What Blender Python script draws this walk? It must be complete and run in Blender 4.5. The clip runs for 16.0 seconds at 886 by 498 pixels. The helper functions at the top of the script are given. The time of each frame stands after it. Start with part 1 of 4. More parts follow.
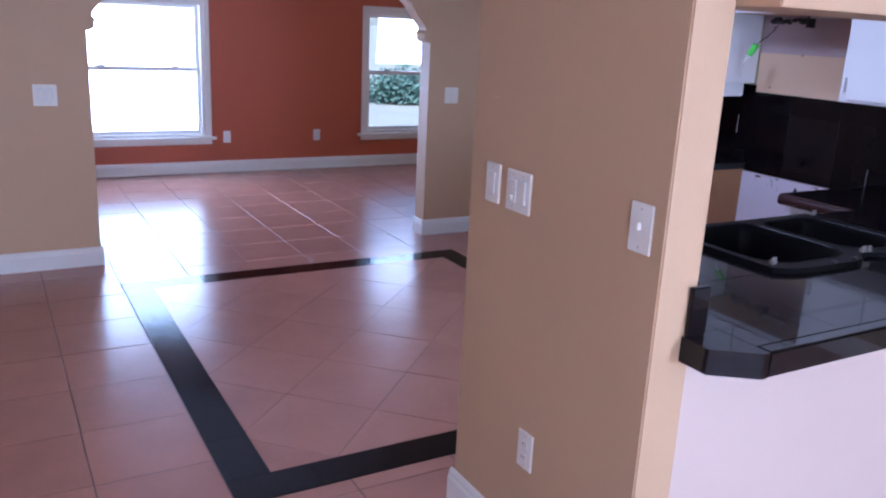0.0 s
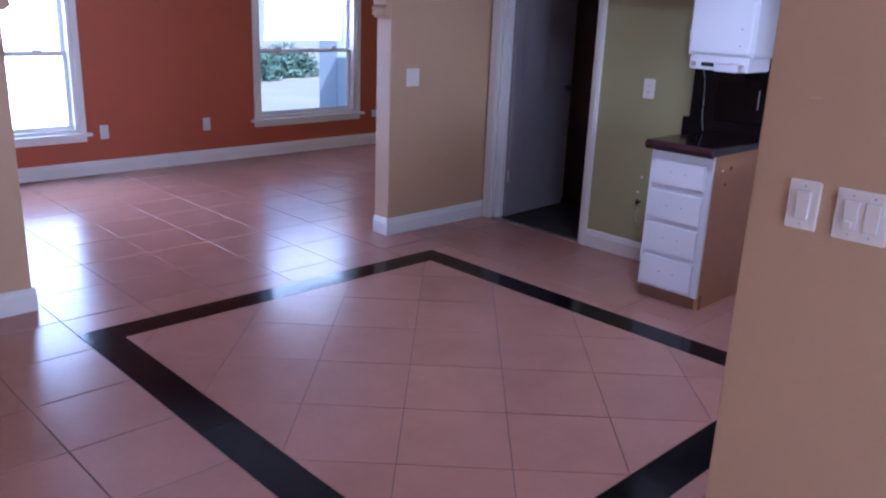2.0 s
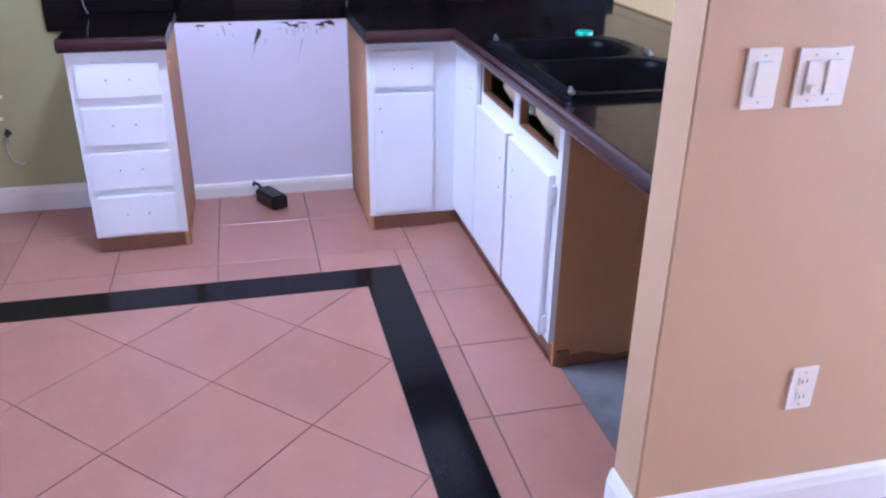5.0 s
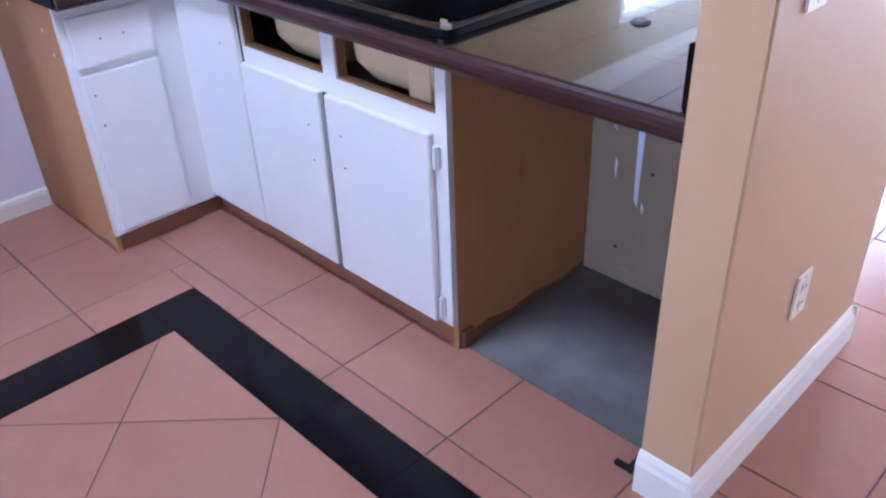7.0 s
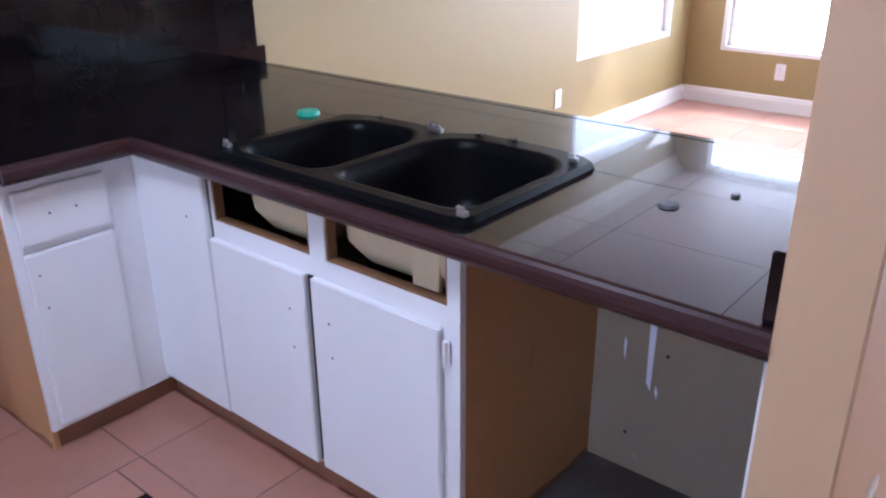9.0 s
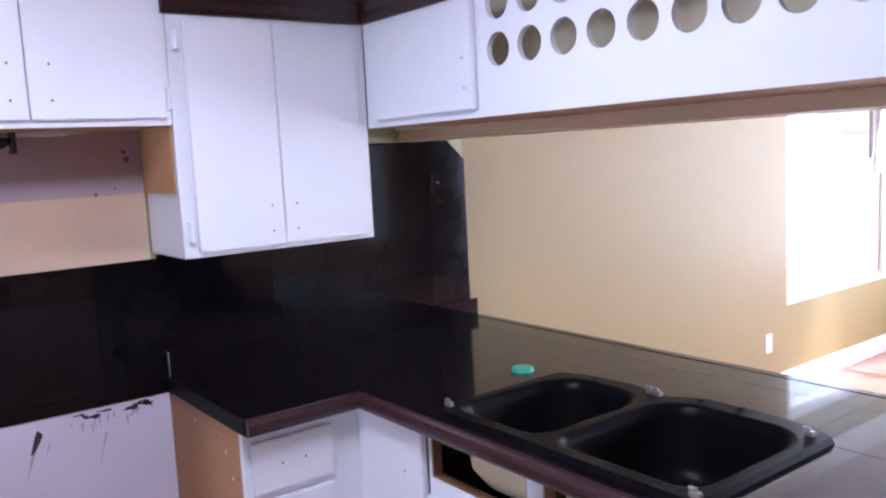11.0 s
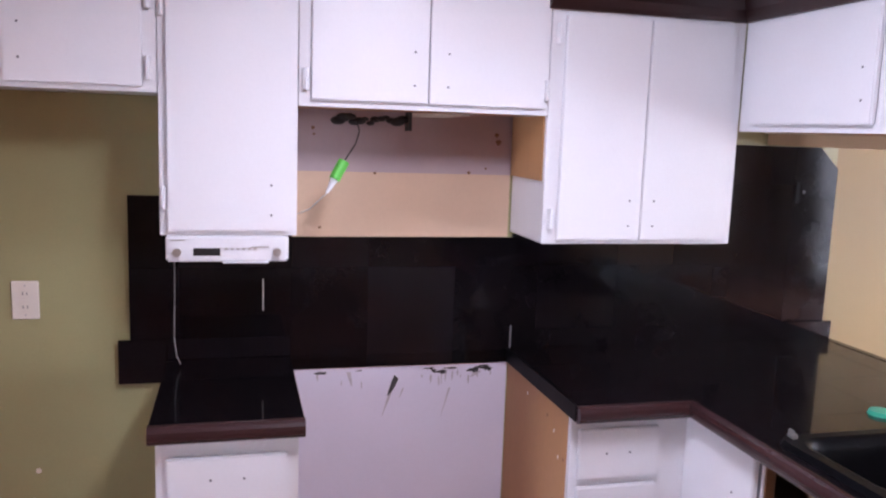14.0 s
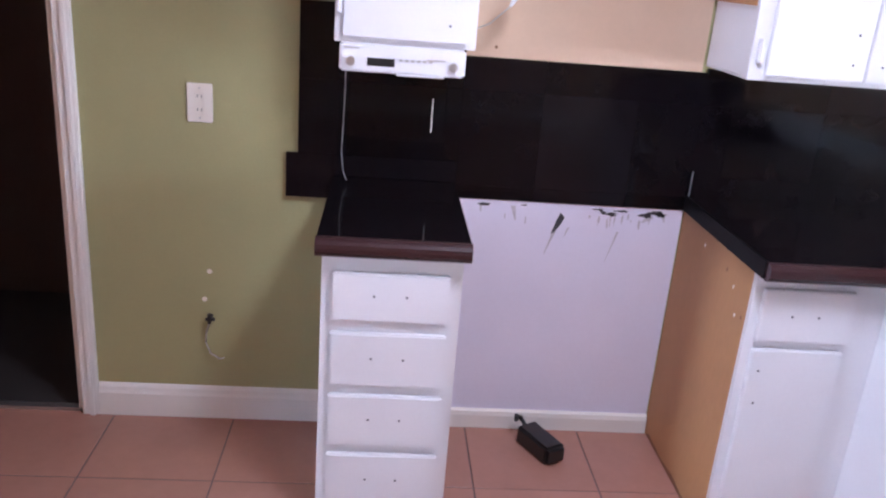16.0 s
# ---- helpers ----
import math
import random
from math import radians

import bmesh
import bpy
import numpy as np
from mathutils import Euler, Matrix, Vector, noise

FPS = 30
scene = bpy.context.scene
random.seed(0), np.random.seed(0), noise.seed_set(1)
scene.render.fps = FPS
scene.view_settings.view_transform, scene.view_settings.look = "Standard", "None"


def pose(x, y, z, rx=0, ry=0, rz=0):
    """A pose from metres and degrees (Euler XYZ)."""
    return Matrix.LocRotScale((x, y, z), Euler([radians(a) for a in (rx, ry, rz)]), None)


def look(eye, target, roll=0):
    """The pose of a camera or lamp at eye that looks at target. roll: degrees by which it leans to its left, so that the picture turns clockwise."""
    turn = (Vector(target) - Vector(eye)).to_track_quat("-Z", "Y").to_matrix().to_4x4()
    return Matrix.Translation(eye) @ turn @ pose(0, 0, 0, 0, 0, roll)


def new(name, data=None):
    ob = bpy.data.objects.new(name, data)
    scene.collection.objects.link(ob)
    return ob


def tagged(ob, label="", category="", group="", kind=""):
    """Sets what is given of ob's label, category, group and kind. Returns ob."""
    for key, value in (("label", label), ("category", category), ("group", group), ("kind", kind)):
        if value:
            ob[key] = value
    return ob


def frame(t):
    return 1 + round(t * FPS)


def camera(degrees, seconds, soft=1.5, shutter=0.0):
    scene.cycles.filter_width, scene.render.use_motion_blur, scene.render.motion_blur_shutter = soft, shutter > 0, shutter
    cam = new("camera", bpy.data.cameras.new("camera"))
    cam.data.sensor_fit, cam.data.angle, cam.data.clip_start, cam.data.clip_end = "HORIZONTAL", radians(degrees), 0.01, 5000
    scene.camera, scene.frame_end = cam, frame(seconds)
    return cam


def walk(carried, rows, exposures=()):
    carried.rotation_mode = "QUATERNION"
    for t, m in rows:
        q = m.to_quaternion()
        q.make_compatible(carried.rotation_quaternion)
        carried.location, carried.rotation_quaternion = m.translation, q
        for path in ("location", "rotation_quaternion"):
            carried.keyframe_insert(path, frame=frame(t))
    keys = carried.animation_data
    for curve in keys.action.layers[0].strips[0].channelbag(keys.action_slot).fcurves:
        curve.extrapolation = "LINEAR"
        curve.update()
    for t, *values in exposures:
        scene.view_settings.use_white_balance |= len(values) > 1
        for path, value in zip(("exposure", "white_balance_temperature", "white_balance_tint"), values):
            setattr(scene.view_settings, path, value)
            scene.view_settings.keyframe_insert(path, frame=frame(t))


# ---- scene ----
cam = camera(57.3, 16.0, soft=2.2)
PATH = [
    (0, (0.151, 1.039, 1.58), (1.111, 2.711, 1.048), 2.8),
    (0.5, (0.0, 1.342, 1.587), (0.979, 3.005, 1.061), 2.7),
    (1, (-0.156, 1.649, 1.572), (0.953, 3.222, 1.029), 3.1),
    (1.5, (-0.346, 1.952, 1.578), (0.86, 3.439, 1.0), 2.9),
    (2, (-0.467, 2.273, 1.564), (0.873, 3.64, 0.982), 2.3),
    (2.5, (-0.485, 2.619, 1.547), (1.1, 3.696, 0.974), 3.7),
    (3, (-0.467, 2.927, 1.544), (1.259, 3.713, 0.909), 2.7),
    (3.5, (-0.422, 3.278, 1.559), (1.398, 3.775, 0.894), 2.1),
    (4, (-0.256, 3.527, 1.52), (1.614, 3.715, 0.834), 3.6),
    (4.5, (-0.091, 3.787, 1.526), (1.741, 3.62, 0.739), 0.8),
    (4.7, (-0.021, 3.865, 1.507), (1.783, 3.589, 0.687), 1.0),
    (6.8, (0.875, 4.338, 1.484), (2.153, 3.207, 0.441), -3.6),
    (7, (0.947, 4.34, 1.462), (2.166, 3.163, 0.4), -2.3),
    (7.5, (1.142, 4.303, 1.449), (2.15, 2.961, 0.363), -3.7),
    (8, (1.24, 4.308, 1.462), (2.248, 2.927, 0.423), -1.7),
    (8.5, (1.272, 4.273, 1.476), (2.372, 2.887, 0.543), -1.4),
    (9, (1.273, 4.268, 1.497), (2.452, 2.858, 0.71), -0.5),
    (9.5, (1.277, 4.275, 1.521), (2.531, 2.85, 0.891), -0.1),
    (10, (1.294, 4.295, 1.548), (2.669, 2.919, 1.087), -0.8),
    (10.2, (1.295, 4.304, 1.56), (2.718, 2.959, 1.152), -1.3),
    (12.3, (1.338, 4.361, 1.636), (3.155, 3.526, 1.614), -2.0),
    (12.5, (1.326, 4.337, 1.648), (3.183, 3.593, 1.622), -1.7),
    (13, (1.273, 4.316, 1.73), (3.192, 3.763, 1.619), -0.1),
    (13.5, (1.276, 4.373, 1.653), (3.205, 3.863, 1.519), 0.6),
    (14, (1.318, 4.43, 1.66), (3.235, 3.937, 1.371), 2.0),
    (14.5, (1.318, 4.436, 1.609), (3.228, 3.99, 1.217), 2.4),
    (15, (1.34, 4.441, 1.586), (3.222, 4.053, 1.031), 3.2),
    (15.5, (1.393, 4.457, 1.567), (3.262, 4.176, 0.915), 3.6),
    (16, (1.467, 4.495, 1.56), (3.347, 4.334, 0.896), 4.6),
]
EXPO = [(0, 0.30, 4900, 21), (1, 0.14, 4850, 24), (2, 0.30, 4800, 25), (2.5, 0.60, 5150, 24), (3, 0.78, 5050, 20), (3.5, 1.06, 4950, 17), (4.5, 1.48, 4800, 20), (7, 1.12, 5050, 14), (8, 0.82, 5250, 18),
        (9, 0.78, 5300, 15), (10, 0.93, 5350, 14), (12.5, 0.54, 5750, 31), (13.5, 0.72, 5950, 26), (14.5, 1.00, 6150, 23), (15.2, 1.00, 5750, 22), (16, 1.20, 5700, 19)]
walk(cam, [(t, look(eye, target, roll)) for t, eye, target, roll in PATH], EXPO)

# ---- world, sun and lamps ----
world = bpy.data.worlds.new("sky")
scene.world = world
world.use_nodes = True
wn = world.node_tree
sky = wn.nodes.new("ShaderNodeTexSky")
sky.sky_type, sky.sun_disc = "NISHITA", False
sky.sun_elevation, sky.sun_rotation = radians(52), radians(205)
wn.links.new(sky.outputs[0], wn.nodes["Background"].inputs[0])
wn.nodes["Background"].inputs[1].default_value = 0.15
sun = new("sun", bpy.data.lights.new("sun", "SUN"))
sun.data.energy, sun.data.angle, sun.data.color = 5.0, radians(0.5), (1.0, 0.95, 0.87)
sun.matrix_world = look((0, -5, 10), (1.2, -1.2, 5.3))


def area(name, eye, target, w, h, watts, colour):
    ob = new(name, bpy.data.lights.new(name, "AREA"))
    ob.data.shape, ob.data.size, ob.data.size_y = "RECTANGLE", w, h
    ob.data.energy, ob.data.color = watts, colour
    ob.matrix_world = look(eye, target)
    return ob


WX, WY, RY, FY, LX, OX, CZ = 4.0, 6.42, 9.41, -2.05, -2.3, 5.78, 2.405
area("window_light_red_west", (1.575, RY + 0.16, 1.03), (1.575, 0, 0.6), 1.5, 1.7, 72, (0.74, 0.85, 1.0))
area("window_light_red_east", (4.555, RY + 0.16, 1.48), (4.555, 0, 0.6), 0.95, 0.7, 13, (0.8, 0.88, 1.0))
area("window_light_family_east", (WX + 0.16, -1.08, 1.22), (0, -0.8, 0.6), 1.6, 1.8, 22, (0.9, 0.93, 1.0))
area("window_light_family_south", (3.0, FY - 0.16, 1.35), (2.8, 4, 0.6), 1.7, 2.1, 74, (0.9, 0.93, 1.0))
area("window_light_family_patio", (-0.25, FY - 0.16, 1.05), (0.4, 4, 0.6), 2.3, 2.2, 84, (0.85, 0.91, 1.0))
# The west lamp is added fill light; no window is known there.
area("window_light_west", (LX - 0.16, -0.65, 1.3), (4, 2.6, 0.7), 1.6, 1.6, 9, (0.8, 0.88, 1.0))
area("kitchen_lamp", (2.5, 3.9, 2.305), (2.5, 3.9, 0), 0.5, 0.3, 15.5, (0.9, 0.92, 1.0))


# ---- materials ----
def material(name):
    m = bpy.data.materials.new(name)
    m.use_nodes = True
    return m, m.node_tree, m.node_tree.nodes["Principled BSDF"]


def surface(name, colour, rough=0.6, metal=0.0, vary=0.12, scale=3.0, fine=60.0, bump=0.15, depth=0.002, spots=None, spot_scale=6.0,
            spot_at=0.7, stretch=(1, 1, 1), per_object=0.0, rough_vary=0.08, coat=0.0, coat_rough=0.04, spec=0.5, ior=1.5):
    m, nt, p = material(name)
    geo = nt.nodes.new("ShaderNodeNewGeometry")
    mapping = nt.nodes.new("ShaderNodeMapping")
    mapping.inputs["Scale"].default_value = stretch
    mapping.inputs["Location"].default_value = (3.71, 1.37, 0.437)
    nt.links.new(geo.outputs["Position"], mapping.inputs[0])
    big, small = nt.nodes.new("ShaderNodeTexNoise"), nt.nodes.new("ShaderNodeTexNoise")
    big.inputs["Scale"].default_value, small.inputs["Scale"].default_value = scale, fine
    big.inputs["Detail"].default_value, small.inputs["Detail"].default_value = 2.5, 4
    for n in (big, small):
        nt.links.new(mapping.outputs[0], n.inputs["Vector"])
    ramp = nt.nodes.new("ShaderNodeMapRange")
    ramp.inputs[1].default_value, ramp.inputs[2].default_value = -0.1, 1.1
    ramp.inputs[3].default_value, ramp.inputs[4].default_value = 1 - vary, 1 + vary
    nt.links.new(big.outputs["Fac"], ramp.inputs[0])
    fine_r = nt.nodes.new("ShaderNodeMapRange")
    fine_r.inputs[1].default_value, fine_r.inputs[2].default_value = -0.1, 1.1
    fine_r.inputs[3].default_value, fine_r.inputs[4].default_value = 1 - vary / 2, 1 + vary / 2
    nt.links.new(small.outputs["Fac"], fine_r.inputs[0])
    mul = nt.nodes.new("ShaderNodeMath")
    mul.operation = "MULTIPLY"
    nt.links.new(ramp.outputs[0], mul.inputs[0])
    nt.links.new(fine_r.outputs[0], mul.inputs[1])
    value = mul.outputs[0]
    if per_object:
        info = nt.nodes.new("ShaderNodeObjectInfo")
        isl = nt.nodes.new("ShaderNodeNewGeometry")
        add = nt.nodes.new("ShaderNodeMath")
        add.operation = "ADD"
        nt.links.new(info.outputs["Random"], add.inputs[0])
        nt.links.new(isl.outputs["Random Per Island"], add.inputs[1])
        fr = nt.nodes.new("ShaderNodeMath")
        fr.operation = "FRACT"
        nt.links.new(add.outputs[0], fr.inputs[0])
        pr = nt.nodes.new("ShaderNodeMapRange")
        pr.inputs[3].default_value, pr.inputs[4].default_value = 1 - per_object, 1 + per_object
        nt.links.new(fr.outputs[0], pr.inputs[0])
        m2 = nt.nodes.new("ShaderNodeMath")
        m2.operation = "MULTIPLY"
        nt.links.new(value, m2.inputs[0])
        nt.links.new(pr.outputs[0], m2.inputs[1])
        value = m2.outputs[0]
    tint = nt.nodes.new("ShaderNodeVectorMath")
    tint.operation = "SCALE"
    tint.inputs[0].default_value = colour
    nt.links.new(value, tint.inputs["Scale"])
    out = tint.outputs[0]
    if spots:
        sp = nt.nodes.new("ShaderNodeTexNoise")
        sp.inputs["Scale"].default_value, sp.inputs["Detail"].default_value = spot_scale, 8
        nt.links.new(mapping.outputs[0], sp.inputs["Vector"])
        sr = nt.nodes.new("ShaderNodeMapRange")
        sr.inputs[1].default_value, sr.inputs[2].default_value = spot_at - 0.05, spot_at + 0.07
        nt.links.new(sp.outputs["Fac"], sr.inputs[0])
        mix = nt.nodes.new("ShaderNodeMix")
        mix.data_type = "RGBA"
        nt.links.new(sr.outputs[0], mix.inputs["Factor"])
        nt.links.new(out, mix.inputs["A"])
        mix.inputs["B"].default_value = (*spots, 1)
        out = mix.outputs["Result"]
    nt.links.new(out, p.inputs["Base Color"])
    rr = nt.nodes.new("ShaderNodeMapRange")
    rr.inputs[1].default_value, rr.inputs[2].default_value = -0.1, 1.1
    rr.inputs[3].default_value, rr.inputs[4].default_value = max(0.02, rough - rough_vary), min(1, rough + rough_vary)
    nt.links.new(big.outputs["Fac"], rr.inputs[0])
    nt.links.new(rr.outputs[0], p.inputs["Roughness"])
    p.inputs["Metallic"].default_value = metal
    p.inputs["Specular IOR Level"].default_value = spec
    p.inputs["IOR"].default_value = ior
    p.inputs["Coat Weight"].default_value = coat
    p.inputs["Coat Roughness"].default_value = coat_rough
    if bump:
        b = nt.nodes.new("ShaderNodeBump")
        b.inputs["Strength"].default_value, b.inputs["Distance"].default_value = bump, depth
        both = nt.nodes.new("ShaderNodeMath")
        both.operation = "ADD"
        both.inputs[0].default_value = 0.0
        nt.links.new(small.outputs["Fac"], both.inputs[1])
        nt.links.new(both.outputs[0], b.inputs["Height"])
        nt.links.new(b.outputs[0], p.inputs["Normal"])
    return m


TAN = surface("tan_wall_paint", (0.54, 0.36, 0.21), 0.55, vary=0.07, scale=1.5, fine=140, bump=0.25, depth=0.002)
YELLOW = surface("yellow_tan_wall_paint", (0.325, 0.245, 0.098), 0.55, vary=0.07, scale=1.5, fine=140, bump=0.25, depth=0.002)
RED = surface("brick_red_wall_paint", (0.42, 0.095, 0.038), 0.5, vary=0.08, scale=1.2, fine=140, bump=0.25, depth=0.002)
OLIVE = surface("olive_green_wall_paint", (0.36, 0.35, 0.175), 0.38, vary=0.10, scale=1.6, fine=120, bump=0.25, depth=0.002)
CEIL = surface("ceiling_paint", (0.62, 0.55, 0.55), 0.8, vary=0.05, scale=2, fine=90, bump=0.5, depth=0.004)
TRIM = surface("white_trim_paint", (0.76, 0.74, 0.70), 0.4, vary=0.05, scale=5, fine=80, bump=0.1, depth=0.001)
CAB = surface("white_cabinet_paint", (0.74, 0.74, 0.76), 0.4, vary=0.06, scale=3, fine=90, bump=0.10, depth=0.0012, coat=0.3, coat_rough=0.13)
LAV = surface("white_painted_drywall", (0.72, 0.70, 0.83), 0.7, vary=0.07, scale=3, fine=80, bump=0.3, depth=0.002)
RAW = surface("bare_particle_board", (0.45, 0.235, 0.10), 0.6, vary=0.2, scale=4, fine=70, bump=0.2, stretch=(1, 1, 0.35), spots=(0.2, 0.1, 0.05), spot_at=0.72)
EDGEWOOD = surface("brown_cut_wood", (0.20, 0.10, 0.045), 0.65, vary=0.25, scale=6, fine=60, bump=0.2)
TOE = surface("brown_toe_kick", (0.24, 0.11, 0.06), 0.6, vary=0.25, scale=5, fine=50, bump=0.2)
PEACH = surface("unpainted_peach_drywall", (0.60, 0.43, 0.30), 0.75, vary=0.1, scale=3, fine=60, bump=0.25)
BROWNISH = surface("mauve_primer_wall", (0.43, 0.34, 0.35), 0.75, vary=0.1, scale=3, fine=60, bump=0.25)
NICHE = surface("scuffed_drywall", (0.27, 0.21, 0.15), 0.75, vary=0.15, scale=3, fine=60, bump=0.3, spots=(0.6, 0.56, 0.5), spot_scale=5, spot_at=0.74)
CONCRETE = surface("bare_concrete", (0.14, 0.13, 0.13), 0.75, vary=0.3, scale=4, fine=40, bump=0.4, spots=(0.21, 0.205, 0.21), spot_scale=3.2, spot_at=0.58)
TILE = surface("terracotta_floor_tile", (0.40, 0.20, 0.147), 0.21, vary=0.14, scale=5, fine=40, bump=0.0, per_object=0.06, rough_vary=0.02, spec=0.38)
GROUT = surface("dark_grout", (0.13, 0.085, 0.075), 0.85, vary=0.2, scale=5, fine=90, bump=0.3)
BORDER = surface("black_granite_border_tile", (0.007, 0.006, 0.007), 0.12, vary=0.3, scale=8, fine=120, bump=0.0, per_object=0.3, rough_vary=0.03, coat=0.0, spec=0.17)
GRANITE = surface("black_granite_counter_tile", (0.006, 0.0045, 0.0055), 0.22, vary=0.4, scale=9, fine=160, bump=0.0, per_object=0.06, rough_vary=0.03, coat=0.58, coat_rough=0.03, spec=0.06)
SPLASH = surface("black_backsplash_tile", (0.005, 0.004, 0.005), 0.08, vary=0.4, scale=9, fine=160, bump=0.0, per_object=0.3, rough_vary=0.02, coat=0.0, spec=0.16)
EDGE = surface("dark_mahogany_edge", (0.036, 0.0135, 0.0145), 0.26, vary=0.25, scale=5, fine=50, bump=0.0, rough_vary=0.0, stretch=(1, 1, 4))
CROWN = surface("dark_mahogany_crown", (0.03, 0.010, 0.009), 0.35, vary=0.3, scale=5, fine=40, bump=0.1)
SINK = surface("black_sink_enamel", (0.005, 0.005, 0.006), 0.30, vary=0.2, scale=6, fine=90, bump=0.0, rough_vary=0.05, spec=0.05)
CREAM = surface("cream_sink_underside", (0.66, 0.55, 0.36), 0.5, vary=0.1, scale=6, fine=60)
PLATE = surface("ivory_plastic_plate", (0.80, 0.76, 0.68), 0.35, vary=0.03, scale=20, fine=90, bump=0.03)
WHITEP = surface("white_plastic", (0.74, 0.74, 0.76), 0.35, vary=0.04, scale=20, fine=90, bump=0.03)
DARK = surface("dark_plastic", (0.013, 0.012, 0.012), 0.4, vary=0.2, scale=20, fine=90)
METAL = surface("worn_steel", (0.55, 0.54, 0.52), 0.35, metal=0.9, vary=0.15, scale=20, fine=90)
MORTAR = surface("dark_mortar", (0.05, 0.045, 0.05), 0.9, vary=0.4, scale=40, fine=120)
CABLE = surface("grey_cable_sheath", (0.30, 0.30, 0.30), 0.5, vary=0.1, scale=20, fine=90)
PLUG = surface("grey_rubber", (0.10, 0.10, 0.11), 0.6, vary=0.2, scale=30, fine=90)
GREEN = surface("bright_green_plastic", (0.10, 0.55, 0.06), 0.4, vary=0.1, scale=20, fine=90)
MINT = surface("mint_green_plastic", (0.03, 0.42, 0.26), 0.35, vary=0.08, scale=20, fine=90)
# The white closet door is greyed: the doorway's shade sits in this paint.
DOORW = surface("white_door_paint_shade_greyed", (0.30, 0.27, 0.28), 0.4, vary=0.06, scale=4, fine=70, bump=0.1)
# Closet walls and floor carry the dimness of the unlit room in their colour.
CLOSET = surface("closet_paint_shade_darkened", (0.06, 0.035, 0.028), 0.8, vary=0.15, scale=2, fine=60)
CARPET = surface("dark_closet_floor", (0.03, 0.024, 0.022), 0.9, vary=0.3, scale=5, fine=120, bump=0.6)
LEAF = surface("bush_leaves", (0.11, 0.19, 0.14), 0.6, vary=0.4, scale=9, fine=40, per_object=0.4)
SEAM = surface("black_joint_grout", (0.004, 0.0035, 0.004), 0.5, vary=0.3, scale=9, fine=90, spec=0.1)
INSIDE = surface("pale_olive_cabinet_inside", (0.62, 0.56, 0.40), 0.6, vary=0.08, scale=4, fine=60)
REDMARK = surface("dark_red_stain", (0.16, 0.035, 0.025), 0.6, vary=0.3, scale=30, fine=90)
GRASS = surface("dry_lawn", (0.42, 0.42, 0.33), 0.9, vary=0.2, scale=0.8, fine=30, bump=0.5, depth=0.02)
POST = surface("grey_porch_post", (0.50, 0.60, 0.68), 0.6, vary=0.08, scale=3, fine=40)

m_glass, nt_g, p_g = material("window_glass")
p_g.inputs["Transmission Weight"].default_value = 1.0
p_g.inputs["Roughness"].default_value = 0.0
p_g.inputs["IOR"].default_value = 1.02
p_g.inputs["Base Color"].default_value = (0.97, 0.99, 0.99, 1)
GLASS = m_glass
m_lit, nt_l, p_l = material("lit_diffuser")
p_l.inputs["Base Color"].default_value = (0.8, 0.82, 0.85, 1)
p_l.inputs["Emission Color"].default_value = (0.85, 0.9, 1.0, 1)
p_l.inputs["Emission Strength"].default_value = 2.2
LIT = m_lit


# ---- building helpers ----
def obj(name, bm, mat, parent=None, smooth=False):
    me = bpy.data.meshes.new(name)
    bmesh.ops.recalc_face_normals(bm, faces=bm.faces[:])
    bm.to_mesh(me)
    bm.free()
    me.materials.append(mat)
    if smooth:
        me.shade_smooth()
    ob = new(name, me)
    if parent:
        ob.parent = parent
    return ob


def part(name, bm, mat, parent, label="", smooth=False):
    ob = obj(name, bm, mat, parent, smooth)
    return tagged(ob, label) if label else ob


def thing(name, at, label, category, group="", kind=""):
    ob = new(name)
    ob.location = at
    return tagged(ob, label, category, group, kind)


def box(bm, x0, x1, y0, y1, z0, z1, bevel=0.0):
    x0, x1, y0, y1, z0, z1 = min(x0, x1), max(x0, x1), min(y0, y1), max(y0, y1), min(z0, z1), max(z0, z1)
    vs = [bm.verts.new((x, y, z)) for z in (z0, z1) for x, y in ((x0, y0), (x1, y0), (x1, y1), (x0, y1))]
    fs = [bm.faces.new([vs[i] for i in q]) for q in ((3, 2, 1, 0), (4, 5, 6, 7), (0, 1, 5, 4), (1, 2, 6, 5), (2, 3, 7, 6), (3, 0, 4, 7))]
    if bevel:
        es = list({e for f in fs for e in f.edges})
        bmesh.ops.bevel(bm, geom=es, offset=bevel, segments=2, affect="EDGES", clamp_overlap=True)
    return bm


def boxes(*specs, bevel=0.0):
    bm = bmesh.new()
    for s in specs:
        box(bm, *s, bevel=bevel)
    return bm


def cyl(bm, a, b, r0, r1=None, n=16):
    a, b = Vector(a), Vector(b)
    m = Matrix.Translation((a + b) / 2) @ (b - a).to_track_quat("Z", "Y").to_matrix().to_4x4()
    bmesh.ops.create_cone(bm, cap_ends=True, segments=n, radius1=r0, radius2=r0 if r1 is None else r1, depth=(b - a).length, matrix=m)
    return bm


def prism(bm, pts, axis, lo, hi):
    """Closed outline pts (pairs in the plane across axis), drawn out from lo to hi."""
    def at(u, v, w):
        return {"x": (w, u, v), "y": (u, w, v), "z": (u, v, w)}[axis]
    a = [bm.verts.new(at(u, v, lo)) for u, v in pts]
    b = [bm.verts.new(at(u, v, hi)) for u, v in pts]
    n = len(pts)
    bm.faces.new(a[::-1])
    bm.faces.new(b)
    for i in range(n):
        bm.faces.new((a[i], a[(i + 1) % n], b[(i + 1) % n], b[i]))
    return bm


